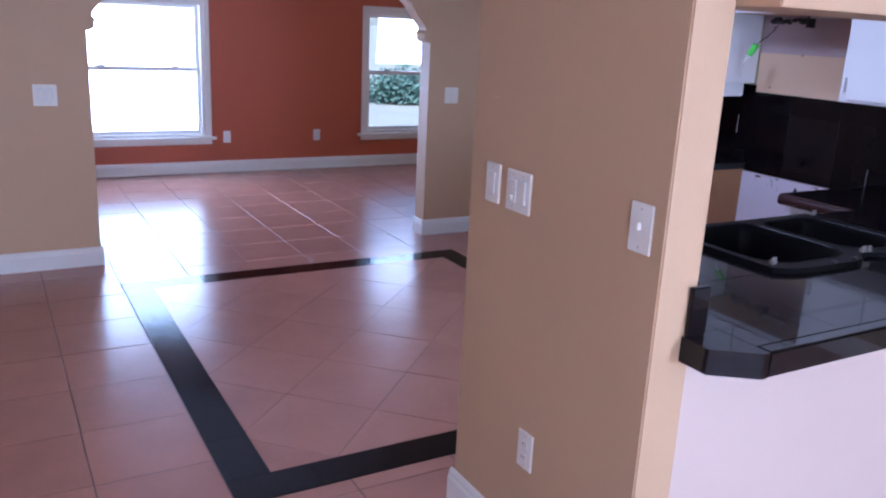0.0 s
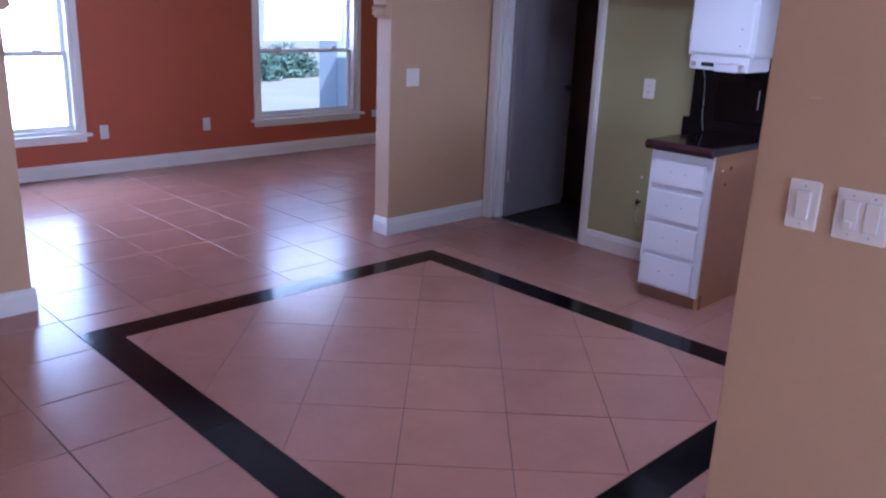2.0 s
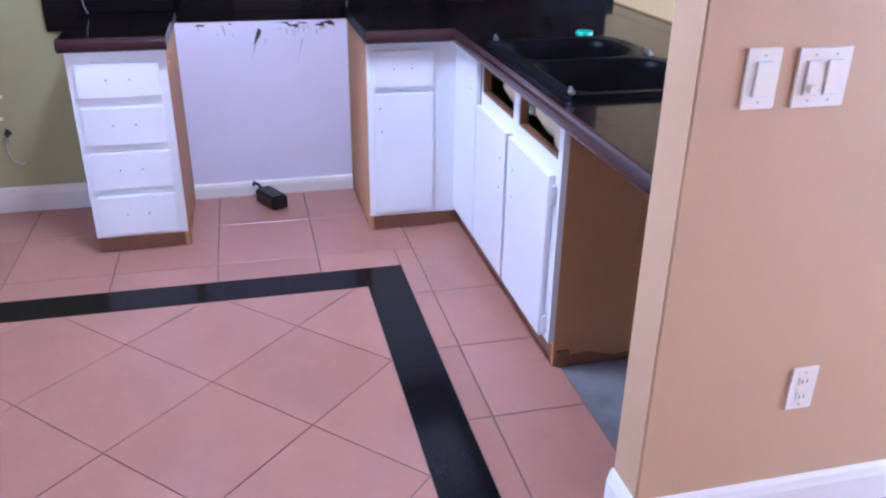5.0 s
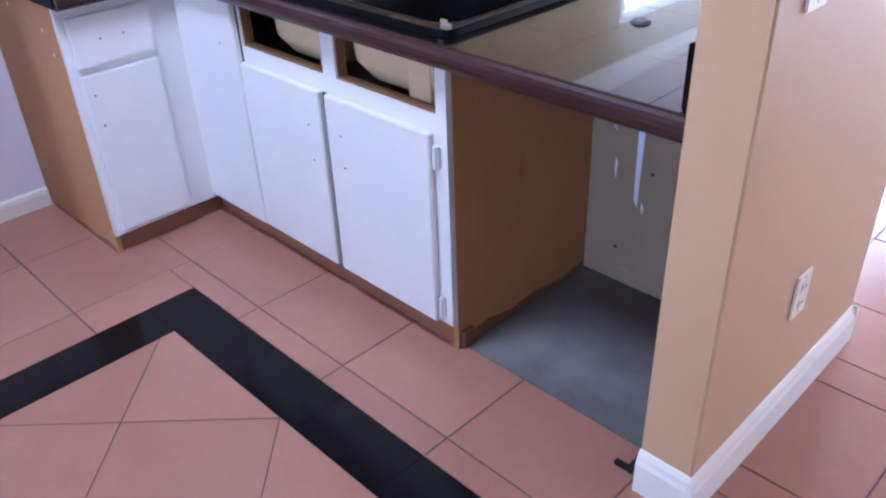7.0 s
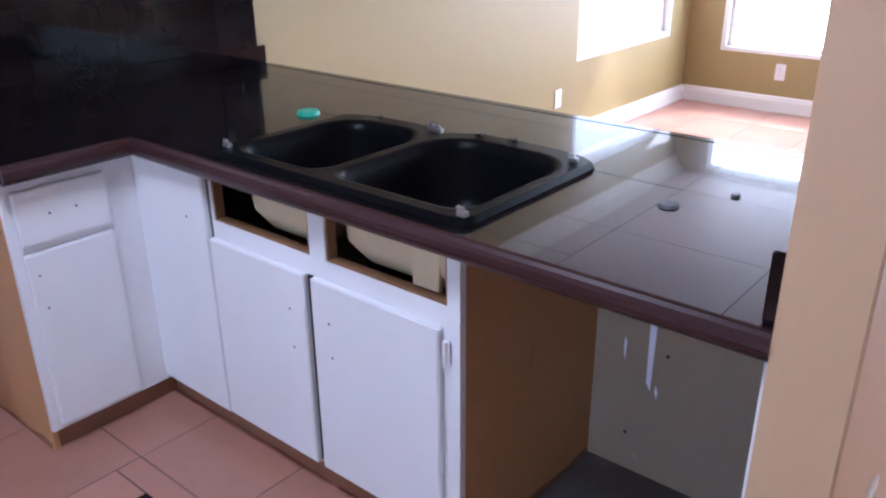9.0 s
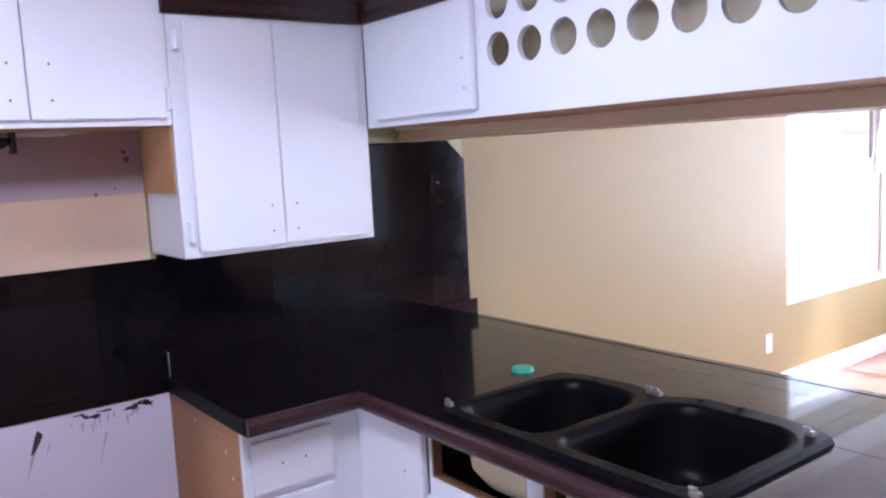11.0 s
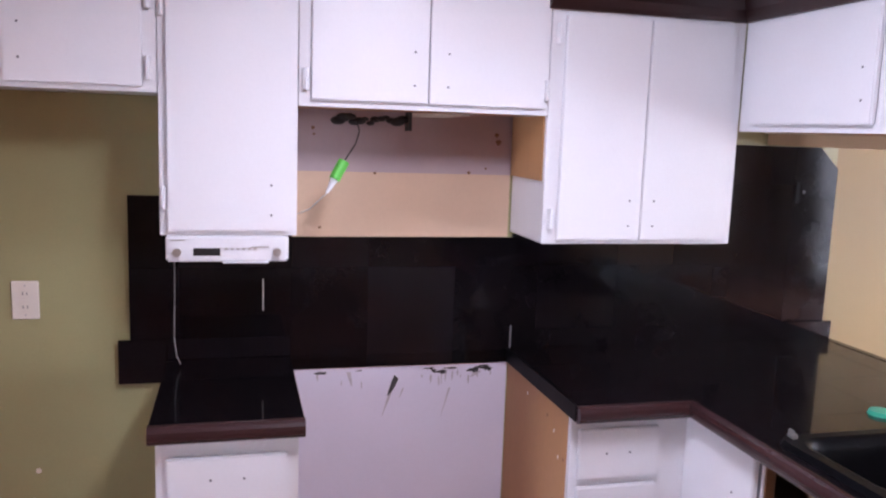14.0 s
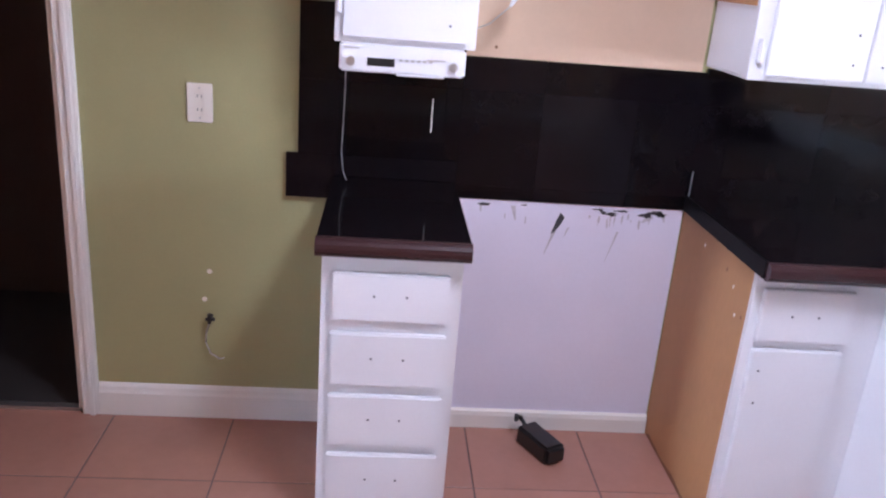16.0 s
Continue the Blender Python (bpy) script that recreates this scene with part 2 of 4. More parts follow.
def tube(name, pts, r, mat, parent=None):
    """A cable: a chain of thin rods with round joints."""
    bm = bmesh.new()
    for a, b in zip(pts, pts[1:]):
        cyl(bm, a, b, r, n=8)
    for p in pts[1:-1]:
        bmesh.ops.create_uvsphere(bm, u_segments=8, v_segments=6, radius=r, matrix=Matrix.Translation(p))
    return obj(name, bm, mat, parent, smooth=True)


def structure(name, bm, mat, label, category="wall", parent=None):
    return tagged(obj(name, bm, mat, parent), label, category, kind="structure")


# ---- walls, with their openings ----
T = 0.14
DY0, DY1, DH = 5.478, 6.31, 2.04            # closet door opening in the kitchen wall
W3 = (-1.72, -0.36, 0.54, 2.02)            # family window in the east wall: y0 y1 z0 z1
W5 = (-1.35, 0.85, 0.06, 2.04)              # glazed patio door in the south wall
W6 = (-1.5, 0.2, 0.6, 1.98)                 # added fill-light window in the unseen west wall: y0 y1 z0 z1
W4 = (2.3, 3.72, 0.42, 2.34)               # family window in the south wall: x0 x1 z0 z1
R1, R2 = (0.89, 2.12), (3.87, 5.095)        # red room windows in x
RZ0, RZ1 = 0.37, 1.69
PX0, PX1 = 0.73, 3.05                      # opening to the red room
HALF = 2.18                                # where kitchen colour ends on the east wall

def wall(axis, lo, hi, u0, u1, holes, height=CZ):
    """One connected wall across axis, from lo to hi thick and u0 to u1 long, with holes (u0, u1, z0, z1) right through it."""
    us = sorted({u0, u1, *[h[0] for h in holes], *[h[1] for h in holes]})
    zs = sorted({0.0, height, *[h[2] for h in holes], *[h[3] for h in holes]})
    bm, verts = bmesh.new(), {}

    def vert(side, i, k):
        if (side, i, k) not in verts:
            w = (lo, hi)[side]
            verts[side, i, k] = bm.verts.new((w, us[i], zs[k]) if axis == "x" else (us[i], w, zs[k]))
        return verts[side, i, k]

    def solid(i, k):
        if not (0 <= i < len(us) - 1 and 0 <= k < len(zs) - 1):
            return False
        u, z = (us[i] + us[i + 1]) / 2, (zs[k] + zs[k + 1]) / 2
        return not any(a < u < b and c < z < d for a, b, c, d in holes)
    for i in range(len(us) - 1):
        for k in range(len(zs) - 1):
            if not solid(i, k):
                continue
            for side in (0, 1):
                bm.faces.new([vert(side, *c) for c in ((i, k), (i + 1, k), (i + 1, k + 1), (i, k + 1))])
            for di, dk, a, b in ((-1, 0, (i, k), (i, k + 1)), (1, 0, (i + 1, k), (i + 1, k + 1)), (0, -1, (i, k), (i + 1, k)), (0, 1, (i, k + 1), (i + 1, k + 1))):
                if not solid(i + di, k + dk):
                    bm.faces.new((vert(0, *a), vert(0, *b), vert(1, *b), vert(1, *a)))
    return bm


structure("wall_east", wall("x", WX, WX + T, HALF, WY, [(DY0, DY1, 0.0, DH)]), OLIVE, "olive green painted kitchen wall with a closet doorway")
structure("wall_east_family", wall("x", WX, WX + T, FY - T, HALF, [W3]), YELLOW, "yellow tan painted wall with a bright window")
structure("wall_south", wall("y", FY - T, FY, LX, WX, [W5, W4]), YELLOW, "yellow tan painted wall with a wide window")
structure("wall_west", wall("x", LX - T, LX, FY - T, WY, [W6]), TAN, "plain tan painted wall with an added fill-light window")

# wall between kitchen and red room, with bracketed opening
structure("wall_north", wall("y", WY, WY + T, LX - T, OX, [(PX0, PX1, 0.0, 2.15)]), TAN, "tan painted wall with a wide bracketed opening")
OGEE = [(0, 1.45), (0.025, 1.455), (0.05, 1.475), (0.045, 1.50), (0.06, 1.515), (0.035, 1.535), (0.045, 1.565), (0.075, 1.60), (0.115, 1.64),
        (0.15, 1.69), (0.17, 1.72), (0.20, 1.735), (0.20, 1.78), (0.235, 1.80), (0.27, 1.86), (0.32, 1.94), (0.40, 2.02), (0.52, 2.09), (0.60, 2.15), (0, 2.15)]
for name, px, s in (("arch_bracket", PX1, -1), ("arch_bracket", PX0, 1)):
    bm = prism(bmesh.new(), [(px + s * u, v) for u, v in OGEE], "y", WY + 0.003, WY + T - 0.003)
    structure(name, bm, TAN, "scalloped plaster bracket in the top corner of the opening", "bracket")

structure("wall_red", wall("y", RY, RY + T, LX, OX, [(*R1, RZ0, RZ1), (*R2, RZ0, RZ1)]), RED, "brick red painted wall with two white windows")
structure("wall_red_room_east", boxes((OX, OX + T, WY, RY + T, 0, CZ)), OLIVE, "olive painted side wall")
structure("wall_red_room_west", boxes((LX - T, LX, WY + T, RY + T, 0, CZ)), RED, "brick red side wall")

# stub wall, half wall
SX0, SX1, SY0, SY1 = 1.45, 1.575, 2.312, 3.15
structure("wall_stub", boxes((SX0, SX1, SY0, SY1, 0, CZ), bevel=0.004), TAN, "tan painted stub wall at the end of the counter")
structure("wall_half", boxes((SX1, WX, SY0 + 0.003, 2.48, 0, 0.855)), surface("pale_peach_paint", (0.60, 0.47, 0.40), 0.55, vary=0.07, scale=1.5, fine=140, bump=0.25),
          "pale half wall carrying the kitchen counter")

# closet behind the door, its unlit gloom put into the colours
structure("wall_closet_back", boxes((5.0, 5.08, 5.1, WY, 0, CZ)), CLOSET, "closet back wall, its shade put into a near-black colour")
structure("wall_closet_side", boxes((WX + T, 5.0, 5.02, 5.1, 0, CZ)), CLOSET, "closet side wall, its shade put into a near-black colour")
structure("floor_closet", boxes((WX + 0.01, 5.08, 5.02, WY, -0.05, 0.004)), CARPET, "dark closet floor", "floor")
structure("threshold", boxes((WX + 0.0, WX + 0.03, DY0, DY1, 0.0, 0.012)), METAL, "thin metal door threshold", "threshold")

# ceilings
structure("ceiling", boxes((LX - T, OX + T, FY - T, RY + T, CZ, CZ + 0.1)), CEIL, "mauve white painted ceiling", "ceiling")


# ---- trim ----
BASE = [(0, 0), (0.016, 0), (0.016, 0.085), (0.012, 0.095), (0.010, 0.108), (0.004, 0.118), (0, 0.12)]


def baseboard(side, face, lo, hi, label="white painted baseboard with a stepped top"):
    """side: the way the board faces (+x, -x, +y, -y) from the wall plane at face."""
    s = 1 if side[0] == "+" else -1
    pts = [(face + s * u, v) for u, v in BASE]
    bm = prism(bmesh.new(), pts, "y" if side[1] == "x" else "x", lo, hi)
    return structure("baseboard", bm, TRIM, label, "baseboard")


baseboard("-x", WX, 4.64, DY0 - 0.056)
baseboard("-x", WX, FY, SY0)
baseboard("-y", WY, PX1 - 0.016, WX - 0.003)
baseboard("-y", WY, LX, PX0 + 0.016)
baseboard("-x", PX1, WY, WY + T)
baseboard("+x", PX0, WY, WY + T)
baseboard("-y", RY, LX, OX)
baseboard("-x", OX, WY + T, RY - 0.016)
baseboard("-x", SX0, SY0, SY1 + 0.016)
baseboard("+y", SY1, SX0, SX1)
baseboard("-y", SY0, SX0 - 0.016, WX - 0.016)
baseboard("+y", FY, LX, W5[0] - 0.09)
baseboard("+y", FY, W5[1] + 0.09, WX - 0.016)
baseboard("+x", LX, FY + 0.016, WY - 0.016)

# ceiling crown moulding in the kitchen
CM = [(0, 0), (0.014, 0), (0.018, 0.008), (0.014, 0.016), (0.022, 0.018), (0.022, 0.028), (0.032, 0.034), (0.036, 0.05), (0.05, 0.068), (0.07, 0.078),
      (0.07, 0.088), (0.078, 0.088), (0.088, 0.094), (0.088, 0.104), (0.1, 0.104), (0.1, 0.125), (0, 0.125)]
bm = prism(bmesh.new(), [(WX - u, CZ - 0.127 + v) for u, v in CM], "y", FY, WY - 0.001)
structure("crown_moulding", bm, TRIM, "white layered crown moulding under the ceiling", "moulding")
bm = prism(bmesh.new(), [(WY - u, CZ - 0.127 + v) for u, v in CM], "x", LX, WX - 0.1)
structure("crown_moulding", bm, TRIM, "white layered crown moulding under the ceiling", "moulding")


# ---- windows ----
def window(name, axis, face, s, a0, a1, z0, z1, label, casing=True):
    """A double-hung window in a wall across axis; s: the way from the room to outside."""
    w = thing(name, (0, 0, 0), label, "window", kind="structure")

    def slab(a, b, d0, d1, za, zb):
        return (a, b, face + s * d0, face + s * d1, za, zb) if axis == "y" else (face + s * d0, face + s * d1, a, b, za, zb)
    zm = (z0 + z1) / 2 + 0.02
    if casing:
        part("window_casing", boxes(slab(a0 - 0.05, a0, -0.018, 0, z0 - 0.03, z1 + 0.05), slab(a1, a1 + 0.05, -0.018, 0, z0 - 0.03, z1 + 0.05), slab(a0, a1, -0.018, 0, z1, z1 + 0.05), bevel=0.003), TRIM, w)
    if casing:
        part("window_sill", boxes(slab(a0 - 0.09, a1 + 0.09, -0.05, -0.0, z0 - 0.025, z0 + 0.002), slab(a0 - 0.05, a1 + 0.05, -0.016, 0, z0 - 0.075, z0 - 0.026), bevel=0.003), TRIM, w)
    part("window_frame", boxes(slab(a0, a0 + 0.035, 0.0, 0.12, z0, z1), slab(a1 - 0.035, a1, 0.0, 0.12, z0, z1), slab(a0 + 0.035, a1 - 0.035, 0, 0.12, z1 - 0.035, z1),
                               slab(a0 + 0.035, a1 - 0.035, 0, 0.12, z0, z0 + 0.03)), TRIM, w)
    for za, zb, d in ((z0 + 0.03, zm, 0.05), (zm - 0.03, z1 - 0.035, 0.085)):
        sash = part("sash", boxes(slab(a0 + 0.035, a0 + 0.07, d, d + 0.03, za, zb), slab(a1 - 0.07, a1 - 0.035, d, d + 0.03, za, zb),
                                  slab(a0 + 0.07, a1 - 0.07, d, d + 0.03, zb - 0.035, zb), slab(a0 + 0.07, a1 - 0.07, d, d + 0.03, za, za + 0.035)), TRIM, w)
        pane = part("pane", boxes(slab(a0 + 0.07, a1 - 0.07, d + 0.012, d + 0.016, za + 0.035, zb - 0.035)), GLASS, sash)
        pane.visible_shadow = False
    for k in (0.22, 0.78):
        a = a0 + k * (a1 - a0)
        part("sash_lock", boxes(slab(a - 0.035, a + 0.035, 0.03, 0.055, zm + 0.001, zm + 0.022), bevel=0.004), METAL, w)
    return w


window("window_1", "y", RY, 1, R1[0], R1[1], RZ0, RZ1, "white double-hung window glowing with daylight")
window("window_2", "y", RY, 1, R2[0], R2[1], RZ0, RZ1, "white double-hung window overlooking a bush")
window("window_3", "x", WX, 1, W3[0], W3[1], W3[2], W3[3], "bright double-hung window in the yellow wall", casing=False)
window("window_4", "y", FY, -1, W4[0], W4[1], W4[2], W4[3], "bright wide window in the yellow wall", casing=False)

window("window_5", "y", FY, -1, W5[0], W5[1], W5[2], W5[3], "bright glazed patio opening in the yellow wall", casing=False)
# This west window is an added opening to go with the fill light.
window("window_6", "x", LX, -1, W6[0], W6[1], W6[2], W6[3], "added fill-light window in the unseen tan wall", casing=False)

# ---- outside ----
structure("ground", boxes((-400, 400, -400, 400, -0.4, -0.25)), GRASS, "pale sunlit lawn outside", "ground")


def bush(at, r, n, seed):
    rnd = random.Random(seed)
    b = thing("bush", at, "leafy green bush on the pale lawn", "bush")
    stems = bmesh.new()
    for i in range(7):
        a = rnd.uniform(0, 6.28)
        cyl(stems, (0, 0, 0), (r * 0.6 * math.cos(a), r * 0.6 * math.sin(a), r * rnd.uniform(0.6, 1.0)), 0.025, 0.008, n=6)
    part("stems", stems, TOE, b)
    verts, faces = [], []
    for i in range(n):
        d = Vector((rnd.gauss(0, 1), rnd.gauss(0, 1), rnd.gauss(0, 1))).normalized() * r * rnd.uniform(0.45, 1.0) * (0.8 + 0.35 * math.sin(5 * rnd.random()))
        c = Vector((d.x * 1.2, d.y, abs(d.z) * 0.95 + 0.05))
        u = Vector((rnd.gauss(0, 1), rnd.gauss(0, 1), rnd.gauss(0, 1))).normalized()
        v = u.orthogonal().normalized()
        L = rnd.uniform(0.05, 0.11)
        k = len(verts)
        verts += [c - u * L, c + v * L * 0.4, c + u * L, c - v * L * 0.4]
        faces.append((k, k + 1, k + 2, k + 3))
    me = bpy.data.meshes.new("leaves")
    me.from_pydata([tuple(v) for v in verts], [], faces)
    me.materials.append(LEAF)
    lv = new("leaves", me)
    lv.parent = b
    tagged(lv, "green leaves", kind="stuff")
    return b


bush((8.9, 18.55, -0.25), 0.82, 3500, 3)
bush((10.5, 19.0, -0.25), 0.7, 2500, 4)
structure("porch_post", boxes((5.95, 6.35, 10.9, 11.3, -0.26, 2.6), bevel=0.01), POST, "grey porch post outside the window", "post")


# ---- closet door and its casing ----
casing = thing("door_1_casing", (0, 0, 0), "white painted casing round the closet doorway", "door casing", kind="structure")
for a, b in ((DY0 - 0.055, DY0), (DY1, DY1 + 0.09)):
    part("casing_board", boxes((WX - 0.02, WX, a, b, 0, DH + 0.09), (WX - 0.028, WX - 0.02, a + 0.01, a + 0.03, 0, DH + 0.09), bevel=0.003), TRIM, casing)
part("casing_head", boxes((WX - 0.02, WX, DY0, DY1, DH, DH + 0.09), bevel=0.003), TRIM, casing)
for a, b in ((DY0, DY0 + 0.018), (DY1 - 0.018, DY1)):
    part("jamb", boxes((WX, WX + T, a, b, 0.0, DH)), TRIM, casing)
    part("stop", boxes((WX + 0.05, WX + 0.085, a + (0.018 if a == DY0 else -0.012), b + (0.012 if a == DY0 else -0.018), 0.0, DH)), TRIM, casing)

door = thing("door_1", (WX + 0.09, DY1 - 0.025, 0.012), "white panelled closet door standing open", "door", kind="structure")
DW, DT = 0.72, 0.035
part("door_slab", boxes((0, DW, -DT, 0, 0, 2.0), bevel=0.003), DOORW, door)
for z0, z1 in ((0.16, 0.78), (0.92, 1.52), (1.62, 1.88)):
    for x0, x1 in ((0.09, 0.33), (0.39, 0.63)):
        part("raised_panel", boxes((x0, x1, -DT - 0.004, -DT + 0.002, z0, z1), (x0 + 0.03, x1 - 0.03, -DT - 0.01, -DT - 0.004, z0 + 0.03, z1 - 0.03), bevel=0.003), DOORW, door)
for z in (0.27, 1.72):
    part("hinge", cyl(bmesh.new(), (-0.012, -DT - 0.006, z), (-0.012, -DT - 0.006, z + 0.09), 0.008), METAL, door)
# The knob is coloured black so that it stays lost in the doorway's shade.
knob = cyl(bmesh.new(), (DW - 0.06, -DT, 0.95), (DW - 0.06, -DT - 0.045, 0.95), 0.012)
bmesh.ops.create_uvsphere(knob, u_segments=16, v_segments=10, radius=0.028, matrix=Matrix.Translation((DW - 0.06, -DT - 0.06, 0.95)))
part("knob", knob, DARK, door, "knob blackened to sink into the closet shade", smooth=True)
door.rotation_euler = (0, 0, radians(3))


# ---- cabinet parts ----
def hole_marks(spots, axis, face, parent):
    """Small dark holes left by removed handles, on a face across axis."""
    for u, z in spots:
        p = Vector((face, u, z)) if axis == "x" else Vector((u, face, z))
        d = Vector((-0.0012, 0, 0)) if axis == "x" else Vector((0, 0.0012, 0))
        part("handle_hole", cyl(bmesh.new(), p - d, p + d, 0.0034, n=8), PLUG, parent)


def hinge_at(axis, face, u, z, parent):
    o = 0.012
    s = (face - o, face, u - 0.009, u + 0.009, z - 0.032, z + 0.032) if axis == "x" else (u - 0.009, u + 0.009, face, face + o, z - 0.032, z + 0.032)
    k = boxes(s, bevel=0.003)
    c = (face - o, u, z) if axis == "x" else (u, face + o, z)
    cyl(k, (c[0], c[1], z - 0.03), (c[0], c[1], z + 0.03), 0.006, n=8)
    part("hinge", k, CAB, parent, "painted-over metal hinge")


def holder(fronts, u, z, root, slack=0.03):
    """The front among (part, u0, u1, z0, z1) that bears the spot, or the root."""
    for ob, u0, u1, z0, z1 in fronts:
        if u0 - slack <= u <= u1 + slack and z0 - slack <= z <= z1 + slack:
            return ob
    return root


TOPZ = 0.900     # top of the worktops
FX = 3.42        # faces of the cabinets on the kitchen wall
FYC = 3.09       # face of the sink run
CB = 0.857       # top of the base cabinets

# four-drawer base cabinet
y0, y1 = 4.27, 4.635
dc = thing("drawer_cabinet", (3.7, 4.45, 0), "white four-drawer base cabinet with bare wood sides", "base cabinet")


def under(ob, root):
    ob.matrix_parent_inverse = Matrix.Translation(-root.location)
    return ob


under(part("face_frame", boxes((FX, FX + 0.02, y0, y0 + 0.037, 0.075, CB), (FX, FX + 0.02, y1 - 0.03, y1, 0.075, CB), (FX, FX + 0.02, y0 + 0.037, y1 - 0.03, 0.79, CB),
                               *[(FX, FX + 0.02, y0 + 0.037, y1 - 0.03, z, z + 0.04) for z in (0.075, 0.255, 0.44, 0.625)]), CAB, dc), dc)
under(part("carcass", boxes((FX + 0.02, WX - 0.003, y0 + 0.018, y1 - 0.018, 0.075, CB - 0.003)), TOE, dc), dc)
under(part("side_panel", boxes((FX + 0.02, WX - 0.002, y0, y0 + 0.018, 0.0, CB)), RAW, dc, "bare brown wood side with stains"), dc)
under(part("side_panel", boxes((FX + 0.061, WX - 0.002, y1 - 0.018, y1, 0.0, CB), (FX + 0.02, FX + 0.061, y1 - 0.018, y1, 0.086, CB)), CAB, dc), dc)
under(part("toe_kick", boxes((FX + 0.035, FX + 0.06, y0 - 0.004, y1 + 0.002, 0, 0.085)), TOE, dc, "brown wood toe kick"), dc)
for z0, z1 in ((0.665, 0.80), (0.475, 0.63), (0.29, 0.445), (0.09, 0.26)):
    d = under(part("drawer_front", boxes((FX - 0.020, FX - 0.001, y0 + 0.032, y1 - 0.027, z0, z1), bevel=0.004), CAB, dc), dc)
    hole_marks([((y0 + y1) / 2 + k, (z0 + z1) / 2 + 0.005) for k in (-0.04, 0.045)], "x", FX - 0.02, d)
def blot(x, z, w, h, seed, n=11):
    """An uneven blot outline in x and z."""
    rnd = random.Random(seed)
    return [(x + w * math.cos(a) * rnd.uniform(0.45, 1), z + h * math.sin(a) * rnd.uniform(0.45, 1)) for a in [math.pi * 2 * i / n for i in range(n)]]


for k, (x, z, w, h, m) in enumerate(((3.62, 0.775, 0.022, 0.02, REDMARK), (3.575, 0.69, 0.017, 0.013, REDMARK), (3.53, 0.77, 0.010, 0.012, PLATE))):
    under(part("stain", prism(bmesh.new(), blot(x, z, w, h, 40 + k), "y", y0 - 0.0008, y0 - 0.0001), m, dc), dc)
for ob in dc.children:
    under(ob, dc)

# narrow drawer-and-door base cabinet beside the range gap
rc = thing("corner_base_cabinet", (3.7, 3.3, 0), "white base cabinet with one drawer and one door", "base cabinet")
part("face_frame", boxes((FX, FX + 0.02, 3.455, 3.485, 0.075, CB), (FX, FX + 0.02, FYC, 3.215, 0.075, CB), (FX, FX + 0.02, 3.215, 3.455, 0.805, CB),
                         (FX, FX + 0.02, 3.215, 3.455, 0.62, 0.665), (FX, FX + 0.02, 3.215, 3.455, 0.075, 0.11)), CAB, rc)
part("carcass", boxes((FX + 0.02, WX - 0.003, FYC + 0.01, 3.466, 0.075, CB - 0.003)), TOE, rc)
part("side_panel", boxes((FX + 0.018, WX - 0.002, 3.468, 3.486, 0.0, CB)), RAW, rc, "bare tan particle-board side, chipped along the top")
part("toe_kick", boxes((FX + 0.03, FX + 0.05, FYC - 0.03, 3.48, 0, 0.08)), TOE, rc, "brown wood toe kick")
rk = random.Random(77)
for k in range(9):
    part("chip", prism(bmesh.new(), blot(rk.uniform(3.46, 3.80), CB - abs(rk.gauss(0.004, 0.008)), rk.uniform(0.006, 0.02), rk.uniform(0.004, 0.014), 60 + k), "y", 3.4862, 3.487), MORTAR, rc)
for k, (x, z) in enumerate(((3.50, 0.69), (3.54, 0.76), (3.78, 0.80), (3.46, 0.70), (3.60, 0.79))):
    part("stain", prism(bmesh.new(), blot(x, z, 0.006, 0.008, 80 + k), "y", 3.4862, 3.487), PLATE if k < 3 else TOE, rc)
part("stain", prism(bmesh.new(), [(FX + 0.03, 0.001), (WX - 0.03, 0.001), (WX - 0.05, 0.018), (3.80, 0.010), (3.70, 0.022), (3.60, 0.012), (3.50, 0.03), (FX + 0.03, 0.02)], "y", 3.4862, 3.487), TOE, rc, "dark damp stain along the foot")
part("corner_bead", boxes((WX - 0.0275, WX - 0.0245, 3.487, 3.4915, TOPZ + 0.002, 0.985)), PLUG, rc, "grey bare end of the tile upstand")
rdf = part("drawer_front", boxes((FX - 0.020, FX - 0.0005, 3.205, 3.462, 0.658, 0.81), bevel=0.003), CAB, rc)
rdd = part("door", boxes((FX - 0.020, FX - 0.0005, 3.205, 3.462, 0.095, 0.632), bevel=0.003), CAB, rc)
hole_marks([(3.30, 0.735), (3.375, 0.735)], "x", FX - 0.020, rdf)
hole_marks([(3.435, 0.57), (3.43, 0.47)], "x", FX - 0.020, rdd)
for ob in rc.children:
    under(ob, rc)

# sink cabinet with open false-drawer holes
sc = thing("sink_cabinet", (2.8, 2.8, 0), "white sink cabinet with two doors and two empty drawer openings", "base cabinet")
YF = FYC - 0.02
X0, X1, XM = 2.213, 3.10, 2.652
part("face_frame", boxes((X0, X0 + 0.035, YF, FYC, 0.092, CB), (X0 + 0.035, X0 + 0.062, YF, FYC, 0.115, 0.656), (3.065, X1, YF, FYC, 0.092, CB), (XM - 0.028, XM + 0.028, YF, FYC, 0.092, CB),
                         (X0 + 0.035, XM - 0.028, YF, FYC, 0.836, CB), (XM + 0.028, 3.065, YF, FYC, 0.836, CB),
                         (X0 + 0.035, XM - 0.028, YF, FYC, 0.655, 0.708), (XM + 0.028, 3.065, YF, FYC, 0.655, 0.708),
                         (X0 + 0.035, XM - 0.028, YF, FYC, 0.092, 0.115), (XM + 0.028, 3.065, YF, FYC, 0.092, 0.115)), CAB, sc)
